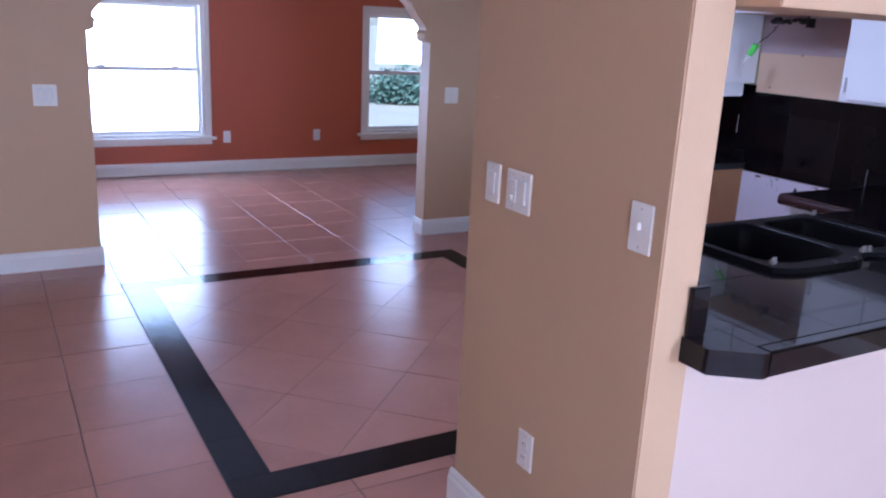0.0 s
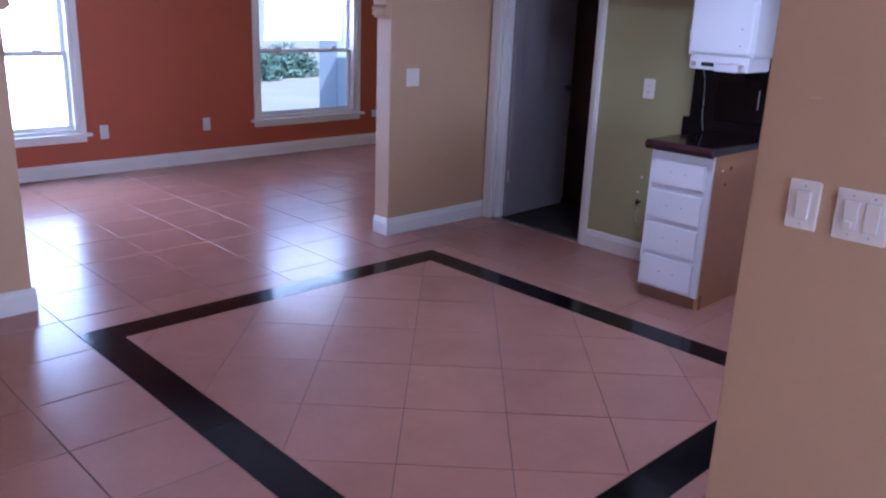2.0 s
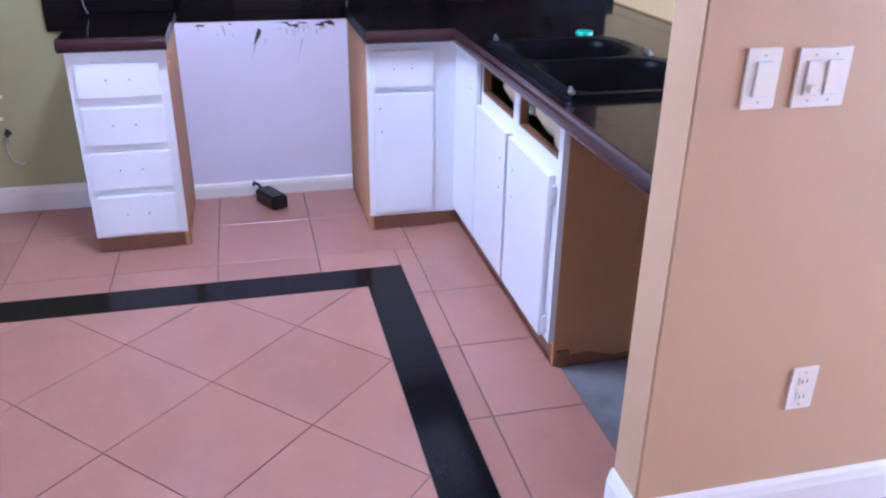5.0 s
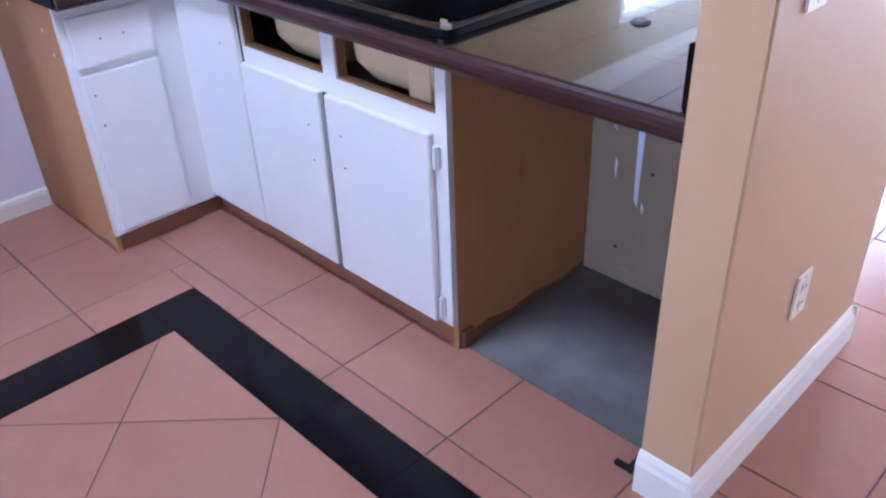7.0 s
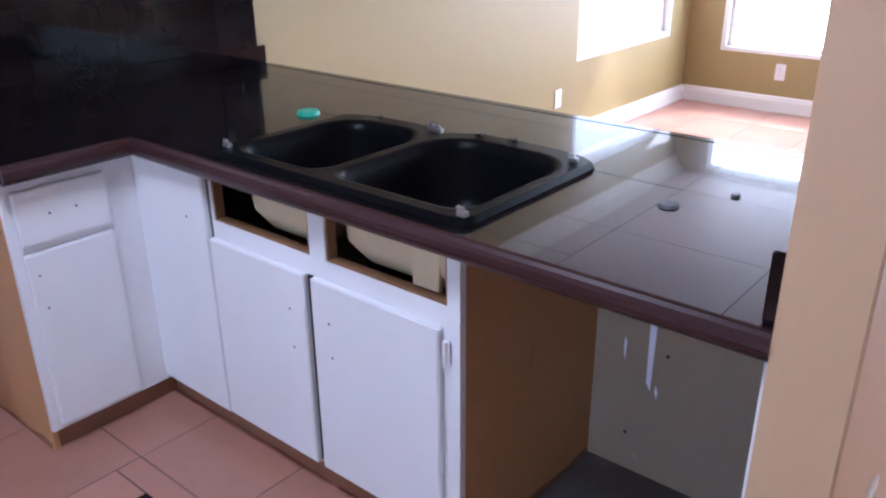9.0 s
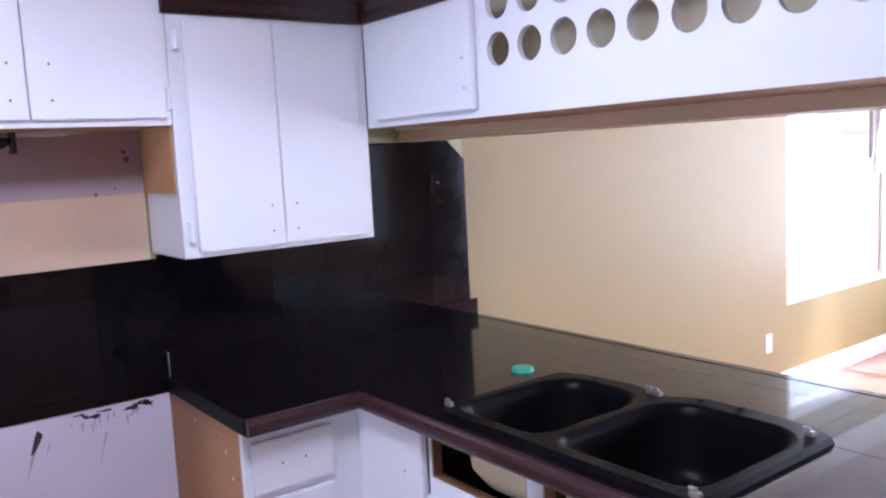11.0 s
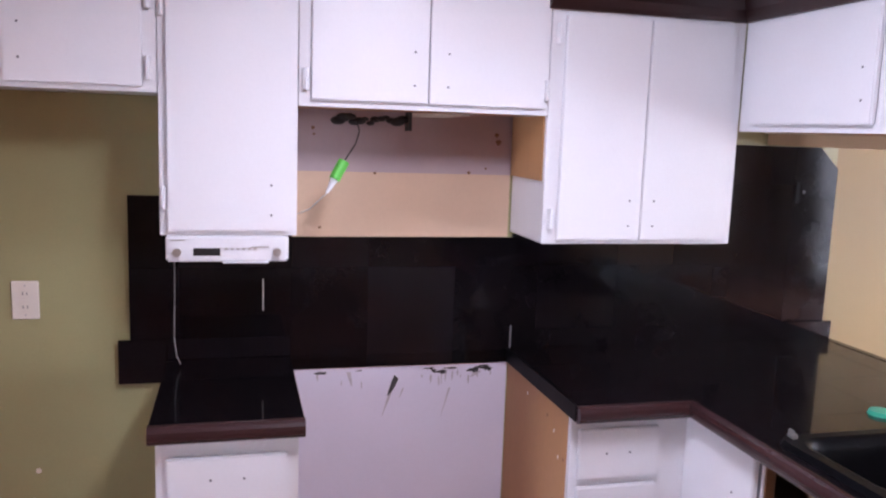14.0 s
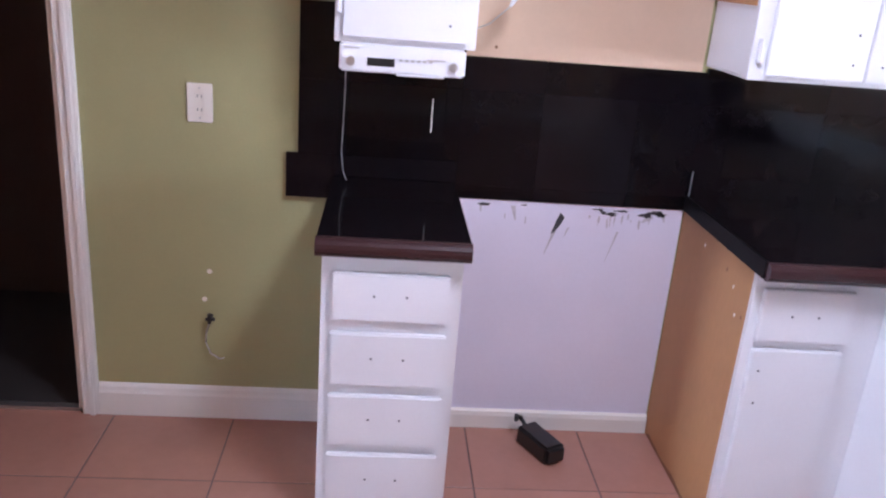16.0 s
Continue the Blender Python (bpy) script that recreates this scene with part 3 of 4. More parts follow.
part("opening_edge", boxes(*[(a, a + 0.006, YF - 0.012, FYC - 0.004, 0.709, 0.835) for a in (X0 + 0.036, XM - 0.035, XM + 0.029, 3.058)],
                           *[(a + 0.007, b, YF - 0.012, FYC - 0.004, 0.7085, 0.714) for a, b in ((X0 + 0.036, XM - 0.036), (XM + 0.029, 3.057))]), EDGEWOOD, sc, "raw wood edges of the empty openings")
part("side_panel", boxes((X0, X0 + 0.018, 2.483, YF, 0.0, CB)), RAW, sc, "bare brown wood side, water-stained at the foot")
part("stain", prism(bmesh.new(), [(2.49, 0.001), (YF - 0.004, 0.001), (YF - 0.004, 0.05), (YF - 0.05, 0.035), (2.95, 0.045), (2.85, 0.02), (2.75, 0.03), (2.62, 0.012), (2.49, 0.02)], "x", X0 - 0.0008, X0 - 0.0001), TOE, sc, "dark damp stain along the foot")
part("bottom_panel", boxes((X0 + 0.018, X1, 2.49, YF, 0.085, 0.1)), TOE, sc)
part("toe_kick", boxes((X0 + 0.004, FX + 0.03, FYC - 0.045, FYC - 0.03, 0, 0.095)), TOE, sc, "brown wood toe kick")
part("back_panel", boxes((X0 + 0.018, X1, 2.484, 2.49, 0.1, CB - 0.01)), DARK, sc)
part("filler_panel", boxes((3.083, FX - 0.001, YF + 0.0005, FYC + 0.018, 0.092, CB), bevel=0.003), CAB, sc)
sdoors = []
for a, b in ((2.690, 3.072), (2.258, 2.666)):
    dd = part("door", boxes((a, b, FYC + 0.0005, FYC + 0.02, 0.098, 0.660), bevel=0.003), CAB, sc)
    sdoors.append(dd)
# Thin dark strips over the frame stand in for shade in the gaps.
part("door_gap", boxes((3.0735, 3.0822, FYC + 0.0003, FYC + 0.0025, 0.10, CB - 0.01)), PLUG, sc, "dark strip painting the shade in the filler panel joint")
part("door_gap", boxes((2.6665, 2.6895, FYC + 0.0005, FYC + 0.003, 0.10, 0.658)), DARK, sc, "dark strip painting the shade between the doors")
hole_marks([(2.75, 0.55), (2.745, 0.44)], "y", FYC + 0.02, sdoors[0])
hole_marks([(2.605, 0.555), (2.60, 0.46)], "y", FYC + 0.02, sdoors[1])
hole_marks([(3.17, 0.70)], "y", FYC + 0.018, sc)
for z in (0.60, 0.15):
    hinge_at("y", FYC, 2.245, z, sdoors[1])
for ob in sc.children:
    under(ob, sc)

# white strip on the stub wall side of the dishwasher gap
structure("dishwasher_gap_strip", boxes((SX1, SX1 + 0.012, 2.483, SY1 - 0.03, 0, 0.86)), CAB, "white painted strip beside the dishwasher gap", "trim")
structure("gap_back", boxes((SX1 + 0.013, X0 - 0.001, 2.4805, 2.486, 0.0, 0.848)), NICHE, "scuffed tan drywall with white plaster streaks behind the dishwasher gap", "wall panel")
for x, z0, z1, w in ((2.04, 0.28, 0.84, 0.018), (2.20, 0.66, 0.78, 0.02), (2.22, 0.80, 0.85, 0.02), (2.12, 0.35, 0.42, 0.006), (2.13, 0.50, 0.52, 0.012), (2.02, 0.26, 0.30, 0.008)):
    bm = prism(bmesh.new(), [(x, z0), (x + w * 0.7, z0 + 0.02), (x + w, (z0 + z1) / 2), (x + w * 0.6, z1), (x - w * 0.4, z1 - 0.02), (x - w * 0.2, (z0 + z1) / 2)], "y", 2.4862, 2.4875)
    tagged(obj("plaster_streak", bm, LAV), "white plaster smear on scuffed drywall", "plaster smear", "plaster smears in the gap", "structure")
for x, z in ((1.98, 0.62), (2.0, 0.40), (2.1, 0.12)):
    tagged(obj("wall_hole", cyl(bmesh.new(), (x, 2.4855, z), (x, 2.4872, z), 0.006, n=8), DARK), "small dark screw hole in drywall", "hole", kind="structure")

# ---- worktops ----


def pieces(x0, x1, y0, y1, size, ox, oy, cuts=()):
    """Rectangles of a grid of that size inside x0..y1, with the cut rectangles taken out."""
    out = []
    i0, i1 = math.floor((x0 - ox) / size), math.ceil((x1 - ox) / size)
    j0, j1 = math.floor((y0 - oy) / size), math.ceil((y1 - oy) / size)
    for i in range(i0, i1):
        for j in range(j0, j1):
            todo = [(max(x0, ox + i * size), min(x1, ox + (i + 1) * size), max(y0, oy + j * size), min(y1, oy + (j + 1) * size))]
            for cx0, cx1, cy0, cy1 in cuts:
                nxt = []
                for a, b, c, d in todo:
                    if b <= cx0 or a >= cx1 or d <= cy0 or c >= cy1:
                        nxt.append((a, b, c, d))
                        continue
                    if c < cy0: nxt.append((a, b, c, cy0))
                    if d > cy1: nxt.append((a, b, cy1, d))
                    m0, m1 = max(c, cy0), min(d, cy1)
                    if a < cx0: nxt.append((a, cx0, m0, m1))
                    if b > cx1: nxt.append((cx1, b, m0, m1))
                todo = nxt
            out += [q for q in todo if q[1] - q[0] > 0.012 and q[3] - q[2] > 0.012]
    return out


MESHES = {}


def slab_mesh(w, d, h, mat, name, bev=0.0015):
    """A bevelled slab centred in x and y, its top at z = 0, shared between alike pieces."""
    bev = 0.0004 if mat in (GRANITE, BORDER) else bev
    key = (round(w, 3), round(d, 3), round(h, 4), mat.name)
    if key not in MESHES:
        bm = bmesh.new()
        top = [bm.verts.new((x, y, 0)) for x, y in ((-w / 2 + bev, -d / 2 + bev), (w / 2 - bev, -d / 2 + bev), (w / 2 - bev, d / 2 - bev), (-w / 2 + bev, d / 2 - bev))]
        mid = [bm.verts.new((x, y, -bev)) for x, y in ((-w / 2, -d / 2), (w / 2, -d / 2), (w / 2, d / 2), (-w / 2, d / 2))]
        low = [bm.verts.new((v.co.x, v.co.y, -h)) for v in mid]
        bm.faces.new(top)
        for a, b in ((mid, top), (low, mid)):
            for i in range(4):
                bm.faces.new((a[i], a[(i + 1) % 4], b[(i + 1) % 4], b[i]))
        me = bpy.data.meshes.new(name)
        bm.to_mesh(me)
        bm.free()
        me.materials.append(mat)
        MESHES[key] = me
    return MESHES[key]


def lay(name, rect, z, h, gap, mat, parent, tilt=0.0, rnd=random):
    a, b, c, d = rect
    ob = new(name, slab_mesh(b - a - gap, d - c - gap, h, mat, name))
    ob.parent = parent
    ob.location = ((a + b) / 2, (c + d) / 2, z)
    ob.rotation_euler = (rnd.uniform(-tilt, tilt), rnd.uniform(-tilt, tilt), 0)
    return ob


CE = 3.362        # worktop front edge on the kitchen wall
CY = 3.128        # worktop front edge of the sink run
BK = 2.165         # far edge of the peninsula
R = 0.026
NOSE = [(R * math.sin(a) * 0.9, -R + R * math.cos(a)) for a in [math.pi * k / 8 for k in range(9)]]


def nose(name, axis, face, s, lo, hi, parent, mat=None):
    """A rounded edge along axis, on the face pointing s; its top flush with the tiles."""
    pts = [(face + s * u, TOPZ + 0.001 + v * 1.02) for u, v in NOSE] + [(face - s * 0.004, TOPZ - 0.052), (face - s * 0.004, TOPZ - 0.001)]
    return part(name, prism(bmesh.new(), pts, axis, lo, hi), mat or EDGE, parent, "dark mahogany rounded edge", smooth=False)


rt = random.Random(5)
CS = CE + 0.025   # front edge of the short worktop
wt = thing("worktop", (0, 0, 0), "short black granite tile worktop with dark wood edge", "worktop")
part("base_board", boxes((CS, WX - 0.002, 4.258, 4.648, CB, TOPZ - 0.010)), DARK, wt)
for q in pieces(CS, WX - 0.016, 4.258, 4.648, 0.305, CS, 4.30):
    lay("tile", q, TOPZ, 0.009, 0.0006, GRANITE, wt, 0.0004, rt)
nose("front_edge", "y", CS - 0.001, -1, 4.256, 4.65, wt)

SKX0, SKX1, SKY0, SKY1 = 2.195, 3.03, 2.545, 3.10
pw = thing("worktop", (0, 0, 0), "L-shaped black granite tile worktop with dark wood edge", "worktop")
cut = (SKX0 + 0.02, SKX1 - 0.02, SKY0 + 0.062, SKY1 - 0.025)
slabs = [(CE, WX - 0.002, CY, 3.492), (SX1, cut[0], SY0, CY), (cut[1], WX - 0.002, SY0, CY), (cut[0], cut[1], SY0, cut[2]), (cut[0], cut[1], cut[3], CY), (1.66, WX - 0.002, BK, SY0)]
part("base_board", boxes(*[(a, b, c, d, CB, TOPZ - 0.010) for a, b, c, d in slabs]), DARK, pw)
for q in pieces(CE, WX - 0.016, CY, 3.492, 0.305, 1.66, 2.30):
    lay("tile", q, TOPZ, 0.009, 0.0006, GRANITE, pw, 0.0004, rt)
for q in pieces(SX1, WX - 0.016, SY0, CY, 0.305, 1.66, 2.30, [cut]):
    lay("tile", q, TOPZ, 0.009, 0.0006, GRANITE, pw, 0.0004, rt)
for q in pieces(1.66, WX - 0.016, BK + 0.03, SY0, 0.305, 1.66, 2.30):
    lay("tile", q, TOPZ, 0.009, 0.0006, GRANITE, pw, 0.0004, rt)
part("clipped_corner", prism(bmesh.new(), [(1.54, SY0 - 0.001), (1.54, 2.225), (1.64, BK - 0.012), (1.659, BK - 0.012), (1.659, SY0 - 0.001)], "z", CB - 0.02, TOPZ), GRANITE, pw)
nose("front_edge", "x", CY + 0.001, 1, SX1, CE + 0.0, pw)
nose("front_edge", "y", CE - 0.001, -1, CY + 0.002, 3.494, pw)
part("back_edge", boxes((1.66, WX - 0.002, BK - 0.012, BK + 0.03, CB - 0.022, TOPZ + 0.001), bevel=0.006), GRANITE, pw, "black rounded back edge")
part("side_edge", boxes((CE + 0.005, WX - 0.016, 3.492, 3.498, CB - 0.005, TOPZ)), SEAM, pw, "raw dark edge of the tiles")
part("stub_upstand", boxes((SX1 + 0.001, SX1 + 0.028, SY0 + 0.02, CY - 0.01, TOPZ, TOPZ + 0.122), (1.545, SX1 + 0.028, SY0 - 0.016, SY0 - 0.001, TOPZ + 0.001, TOPZ + 0.122), bevel=0.003), GRANITE, pw, "black tile upstand against the stub wall")

# ---- backsplash ----
bs = thing("backsplash", (0, 0, 0), "glossy black tile backsplash on the kitchen wall", "backsplash", kind="structure")


part("backing", boxes(*[(WX - 0.0035, WX - 0.0006, a, b, c, d) for a, b, c, d in ((2.19, 2.86, 0.9, 1.56), (2.30, 2.86, 1.56, 1.64), (2.86, 3.49, 0.9, 1.31), (3.49, 4.255, 0.852, 1.296), (4.255, 4.638, 0.9, 1.33), (4.638, 4.758, 0.892, 1.426))]), SEAM, bs, "black adhesive in the joints")


def splash(y0, y1, z0, z1, size=0.305, oy=2.17, oz=0.892, depth=0.010):
    for a, b, c, d in pieces(y0, y1, z0, z1, size, oy, oz):
        ob = new("tile", slab_mesh(b - a - 0.0006, d - c - 0.0006, 0.009, SPLASH, "tile", 0.0005))
        ob.parent = bs
        ob.matrix_local = Matrix.Translation((WX - depth, (a + b) / 2, (c + d) / 2)) @ Matrix(((0, 0, -1, 0), (1, 0, 0, 0), (0, 1, 0, 0), (0, 0, 0, 1))) @ pose(0, 0, 0, rt.uniform(-0.12, 0.12), rt.uniform(-0.12, 0.12), 0)


splash(3.49, 4.255, 0.848, 1.298)
splash(4.255, 4.638, 0.888, 1.335)
splash(4.638, 4.76, 0.888, 1.428)
splash(2.86, 3.49, 0.888, 1.31)
splash(2.37, 2.86, 0.888, 1.645)
part("cut_tile", prism(bmesh.new(), [(2.18, 0.888), (2.369, 0.888), (2.369, 1.645), (2.265, 1.645), (2.18, 1.565)], "x", WX - 0.010, WX - 0.001), SPLASH, bs)
for a, b, z0 in ((2.15, 2.75, TOPZ + 0.001), (2.752, 3.49, TOPZ + 0.001), (4.258, 4.646, TOPZ + 0.001), (4.65, 4.795, 0.825)):
    part("upstand", boxes((WX - 0.024, WX - 0.0105, a, b, z0, 0.968), bevel=0.002), SPLASH, bs)

part("outlet_plate", boxes((WX - 0.0125, WX - 0.0095, 2.76, 2.83, 1.07, 1.185), bevel=0.001), SPLASH, bs, "black outlet plate")
part("outlet_plate", boxes((WX - 0.0125, WX - 0.0095, 2.62, 2.69, 1.07, 1.185), bevel=0.001), SPLASH, bs, "black outlet plate")
part("cable_slot", boxes((WX - 0.0125, WX - 0.0095, 2.345, 2.36, 1.43, 1.51)), SEAM, bs, "open black slot")
part("screw", cyl(bmesh.new(), (WX - 0.010, 2.325, 1.475), (WX - 0.014, 2.325, 1.475), 0.006, n=10), PLUG, bs)
part("pale_joint", boxes((WX - 0.0108, WX - 0.0095, 4.345, 4.3485, 1.055, 1.16)), PLATE, bs, "pale unfilled joint")

# white wall inside the range gap, bare wall under the hood cabinet
structure("range_gap_wall", boxes((WX - 0.004, WX - 0.0005, 3.49, 4.268, 0.0, 0.846)), LAV, "white painted drywall with black mortar smears in the range gap", "wall panel")
rs = random.Random(11)
for k in range(15):
    y = rs.gauss(3.68, 0.07) if k < 10 else rs.uniform(3.55, 4.2)
    z = 0.842 - abs(rs.gauss(0, 0.014))
    w, h = rs.uniform(0.006, 0.034), rs.uniform(0.003, 0.012)
    pts = [(y + w * math.cos(a) * rs.uniform(0.35, 1), z - h + h * math.sin(a) * rs.uniform(0.3, 1)) for a in [math.pi * 2 * i / 14 for i in range(14)]]
    tagged(obj("mortar_smear", prism(bmesh.new(), pts, "x", WX - 0.0048, WX - 0.0042), MORTAR), "dark mortar smear on white drywall", "mortar smear", "mortar smears in the range gap", "structure")
WISP = surface("grey_mortar_film", (0.50, 0.47, 0.53), 0.8, vary=0.3, scale=30, fine=90)
for k in range(16):
    y, z = rs.gauss(3.72, 0.10) if k < 11 else rs.uniform(3.55, 4.2), 0.838 - abs(rs.gauss(0, 0.02))
    w, h = rs.uniform(0.002, 0.007), rs.uniform(0.006, 0.028)
    pts = [(y + w * math.cos(a) * rs.uniform(0.3, 1), z - h + h * math.sin(a) * rs.uniform(0.3, 1)) for a in [math.pi * 2 * i / 12 for i in range(12)]]
    tagged(obj("mortar_film", prism(bmesh.new(), pts, "x", WX - 0.0046, WX - 0.0041), WISP), "thin grey mortar film on white drywall", "mortar smear", "mortar smears in the range gap", "structure")
part_base = prism(bmesh.new(), [(WX - 0.0045, 0), (WX - 0.02, 0), (WX - 0.02, 0.05), (WX - 0.016, 0.066), (WX - 0.0045, 0.072)], "y", 3.49, 4.268)
structure("baseboard", part_base, TRIM, "low rounded white baseboard in the range gap", "baseboard")
tagged(obj("mortar_smear", prism(bmesh.new(), [(3.885, 0.80), (3.90, 0.815), (3.91, 0.79), (3.925, 0.74), (3.915, 0.745), (3.895, 0.775)], "x", WX - 0.0048, WX - 0.0042), MORTAR),
       "black mortar smear on white drywall", "mortar smear", "mortar smears in the range gap", "structure")
for k, (y, z, dy, dz, w) in enumerate(((3.912, 0.755, 0.028, -0.09, 0.006), (3.868, 0.765, 0.012, -0.035, 0.004), (3.70, 0.76, 0.03, -0.11, 0.004), (4.06, 0.83, -0.012, -0.05, 0.008), (3.60, 0.815, 0.02, -0.02, 0.016))):
    tagged(obj("mortar_film", prism(bmesh.new(), [(y - w, z), (y + w, z), (y + dy + w * 0.3, z + dz), (y + dy - w * 0.2, z + dz * 0.95)], "x", WX - 0.0046, WX - 0.0041), WISP),
           "thin grey mortar film on white drywall", "mortar smear", "mortar smears in the range gap", "structure")
structure("hood_wall_lower", boxes((WX - 0.004, WX - 0.0005, 3.51, 4.26, 1.299, 1.515)), PEACH, "bare peach drywall under the hood cabinet", "wall panel")
structure("hood_wall_upper", boxes((WX - 0.005, WX - 0.0005, 3.51, 4.26, 1.515, 1.715)), BROWNISH, "mauve painted drywall under the hood cabinet", "wall panel")

for y, z, r in ((4.19, 1.655, 0.006), (4.187, 1.635, 0.004), (3.565, 1.650, 0.008), (3.558, 1.625, 0.010), (3.60, 1.535, 0.004), (3.985, 1.512, 0.005), (3.66, 1.520, 0.006), (4.165, 1.33, 0.005)):
    tagged(obj("wall_hole", prism(bmesh.new(), [(y + r * math.cos(a) * (1 + 0.3 * math.sin(3 * a)), z + r * math.sin(a)) for a in [math.pi * k / 5 for k in range(10)]], "x", WX - 0.0062, WX - 0.0038), EDGEWOOD),
           "small dark screw hole in bare drywall", "hole", kind="structure")

# ---- upper cabinets ----
UX = 3.675


CR = [(0, 0), (0.012, 0), (0.02, 0.012), (0.03, 0.035), (0.05, 0.055), (0.055, 0.062), (0.055, 0.075), (0, 0.075)]


def crown_run(parent, axis, face, s, lo, hi, z):
    """Dark crown along axis, standing out from face the way s."""
    part("crown", prism(bmesh.new(), [(face + s * u, z + v) for u, v in CR], axis, lo, hi), CROWN, parent, "dark mahogany crown moulding")


def wall_cabinet(name, y0, y1, z0, z1, doors, label, holes, hinges, bottom=None, sides=(None, None)):
    c = thing(name, (UX + 0.16, (y0 + y1) / 2, z0), label, "wall cabinet", "wall cabinets")
    part("carcass", boxes((UX + 0.02, WX - 0.012, y0 + 0.003, y1 - 0.003, z0 + 0.006, z1), bevel=0.002), CAB, c)
    part("face_frame", boxes((UX, UX + 0.02, y0, y1, z0, z1), bevel=0.002), CAB, c)
    part("bottom", boxes((UX + 0.02, WX - 0.012, y0 + 0.004, y1 - 0.004, z0, z0 + 0.005)), bottom or CAB, c)
    fronts = []
    for a, b, za, zb in doors:
        fronts.append((part("door", boxes((UX - 0.019, UX - 0.0005, a, b, za, zb), bevel=0.003), CAB, c), a, b, za, zb))
    for u, z in holes:
        hole_marks([(u, z)], "x", UX - 0.019, holder(fronts, u, z, c))
    for u, z in hinges:
        hinge_at("x", UX - 0.001, u, z, holder(fronts, u, z, c))
    return c


lc = wall_cabinet("wall_cabinet", 4.262, 4.637, 1.345, 2.07, [(4.285, 4.615, 1.36, 2.05)], "tall white wall cabinet with one door above the worktop",
                  [(4.335, 1.49), (4.335, 1.405)], [(4.625, 1.45), (4.625, 1.97)])
crown_run(lc, "y", UX - 0.001, -1, 4.258, 4.637, 2.068)
sc2 = wall_cabinet("short_wall_cabinet", 4.639, 5.42, 1.735, 2.07, [(4.675, 5.015, 1.75, 2.05), (5.035, 5.40, 1.75, 2.05)], "short white wall cabinet over the refrigerator gap",
                   [(4.975, 1.90), (4.975, 1.81)], [(4.66, 1.80), (4.66, 1.985)])
crown_run(sc2, "y", UX - 0.001, -1, 4.638, 5.42, 2.068)
hc = wall_cabinet("hood_cabinet", 3.51, 4.26, 1.715, 2.326, [(3.89, 4.225, 1.735, 2.315), (3.53, 3.885, 1.735, 2.315)], "raised white two-door cabinet above the empty hood space",
                  [(3.93, 1.88), (3.93, 1.785), (3.83, 1.88), (3.83, 1.785)], [(4.24, 1.79), (4.24, 2.27), (3.52, 1.79), (3.52, 2.27)], RAW)
crown_run(hc, "y", UX - 0.001, -1, 3.455, 4.315, 2.322)
part("crown_return", prism(bmesh.new(), [(3.511 - u, 2.322 + v) for u, v in CR], "x", UX, WX - 0.013), CROWN, hc)
part("crown_return", prism(bmesh.new(), [(4.259 + u, 2.322 + v) for u, v in CR], "x", UX, WX - 0.013), CROWN, hc)
rc2 = wall_cabinet("wall_cabinet", 2.845, 3.508, 1.32, 2.035, [(3.185, 3.465, 1.335, 2.018), (2.885, 3.182, 1.335, 2.018)], "white two-door wall cabinet beside the hood space",
                   [(3.225, 1.46), (3.225, 1.38), (3.14, 1.46), (3.14, 1.38)], [(3.485, 1.40), (3.485, 1.96)])
crown_run(rc2, "y", UX - 0.001, -1, 2.80, 3.52, 2.033)
part("raw_side", boxes((UX + 0.022, WX - 0.013, 3.5075, 3.512, 1.515, 1.714)), RAW, rc2, "bare wood patch on the cabinet side")
for c in (lc, sc2, hc, rc2):
    for ob in c.children:
        under(ob, c)

# hanging cabinet over the peninsula, with bottle holes
hg = thing("hanging_cabinet", (2.6, 2.7, 1.70), "white hanging cabinet with two rows of round bottle holes", "wall cabinet", "wall cabinets")
HY, HZ0, HZ1 = 2.842, 1.69, 2.035
part("end_frame", boxes((3.58, UX - 0.001, HY - 0.02, HY, HZ0, HZ1), (3.072, 3.09, HY - 0.02, HY, HZ0, HZ1), (3.09, 3.58, HY - 0.02, HY, HZ0, HZ0 + 0.03), (3.09, 3.58, HY - 0.02, HY, HZ1 - 0.03, HZ1)), CAB, hg)
hgd = part("door", boxes((3.085, 3.60, HY + 0.001, HY + 0.02, 1.712, 2.02), bevel=0.004), CAB, hg)
hole_marks([(3.13, 1.86), (3.125, 1.775)], "y", HY + 0.02, hgd)
part("back_panel", boxes((SX1 + 0.002, WX - 0.012, 2.505, 2.52, HZ0, HZ1 + 0.07)), INSIDE, hg)
part("bottom", boxes((SX1 + 0.002, UX - 0.001, 2.52, HY - 0.021, HZ0, HZ0 + 0.015)), RAW, hg, "bare wood underside")
# panel with holes: a grid of square cells, each with a round opening
HR, PITCH, COLS = 0.0455, 0.1225, 10
xs = [2.997 - PITCH * k for k in range(COLS)]
zs = (1.868, 1.9925)
bm = bmesh.new()
N = 24
for y in (HY - 0.018, HY):
    for x in xs:
        for z in zs:
            sq = []
            ci = []
            for k in range(N):
                a = 2 * math.pi * k / N
                c, s = math.cos(a), math.sin(a)
                m = max(abs(c), abs(s))
                sq.append(bm.verts.new((x + PITCH / 2 * c / m, y, z + 0.0622 * s / m)))
                ci.append(bm.verts.new((x + HR * c, y, z + HR * s)))
            for k in range(N):
                bm.faces.new((sq[k], sq[(k + 1) % N], ci[(k + 1) % N], ci[k]))
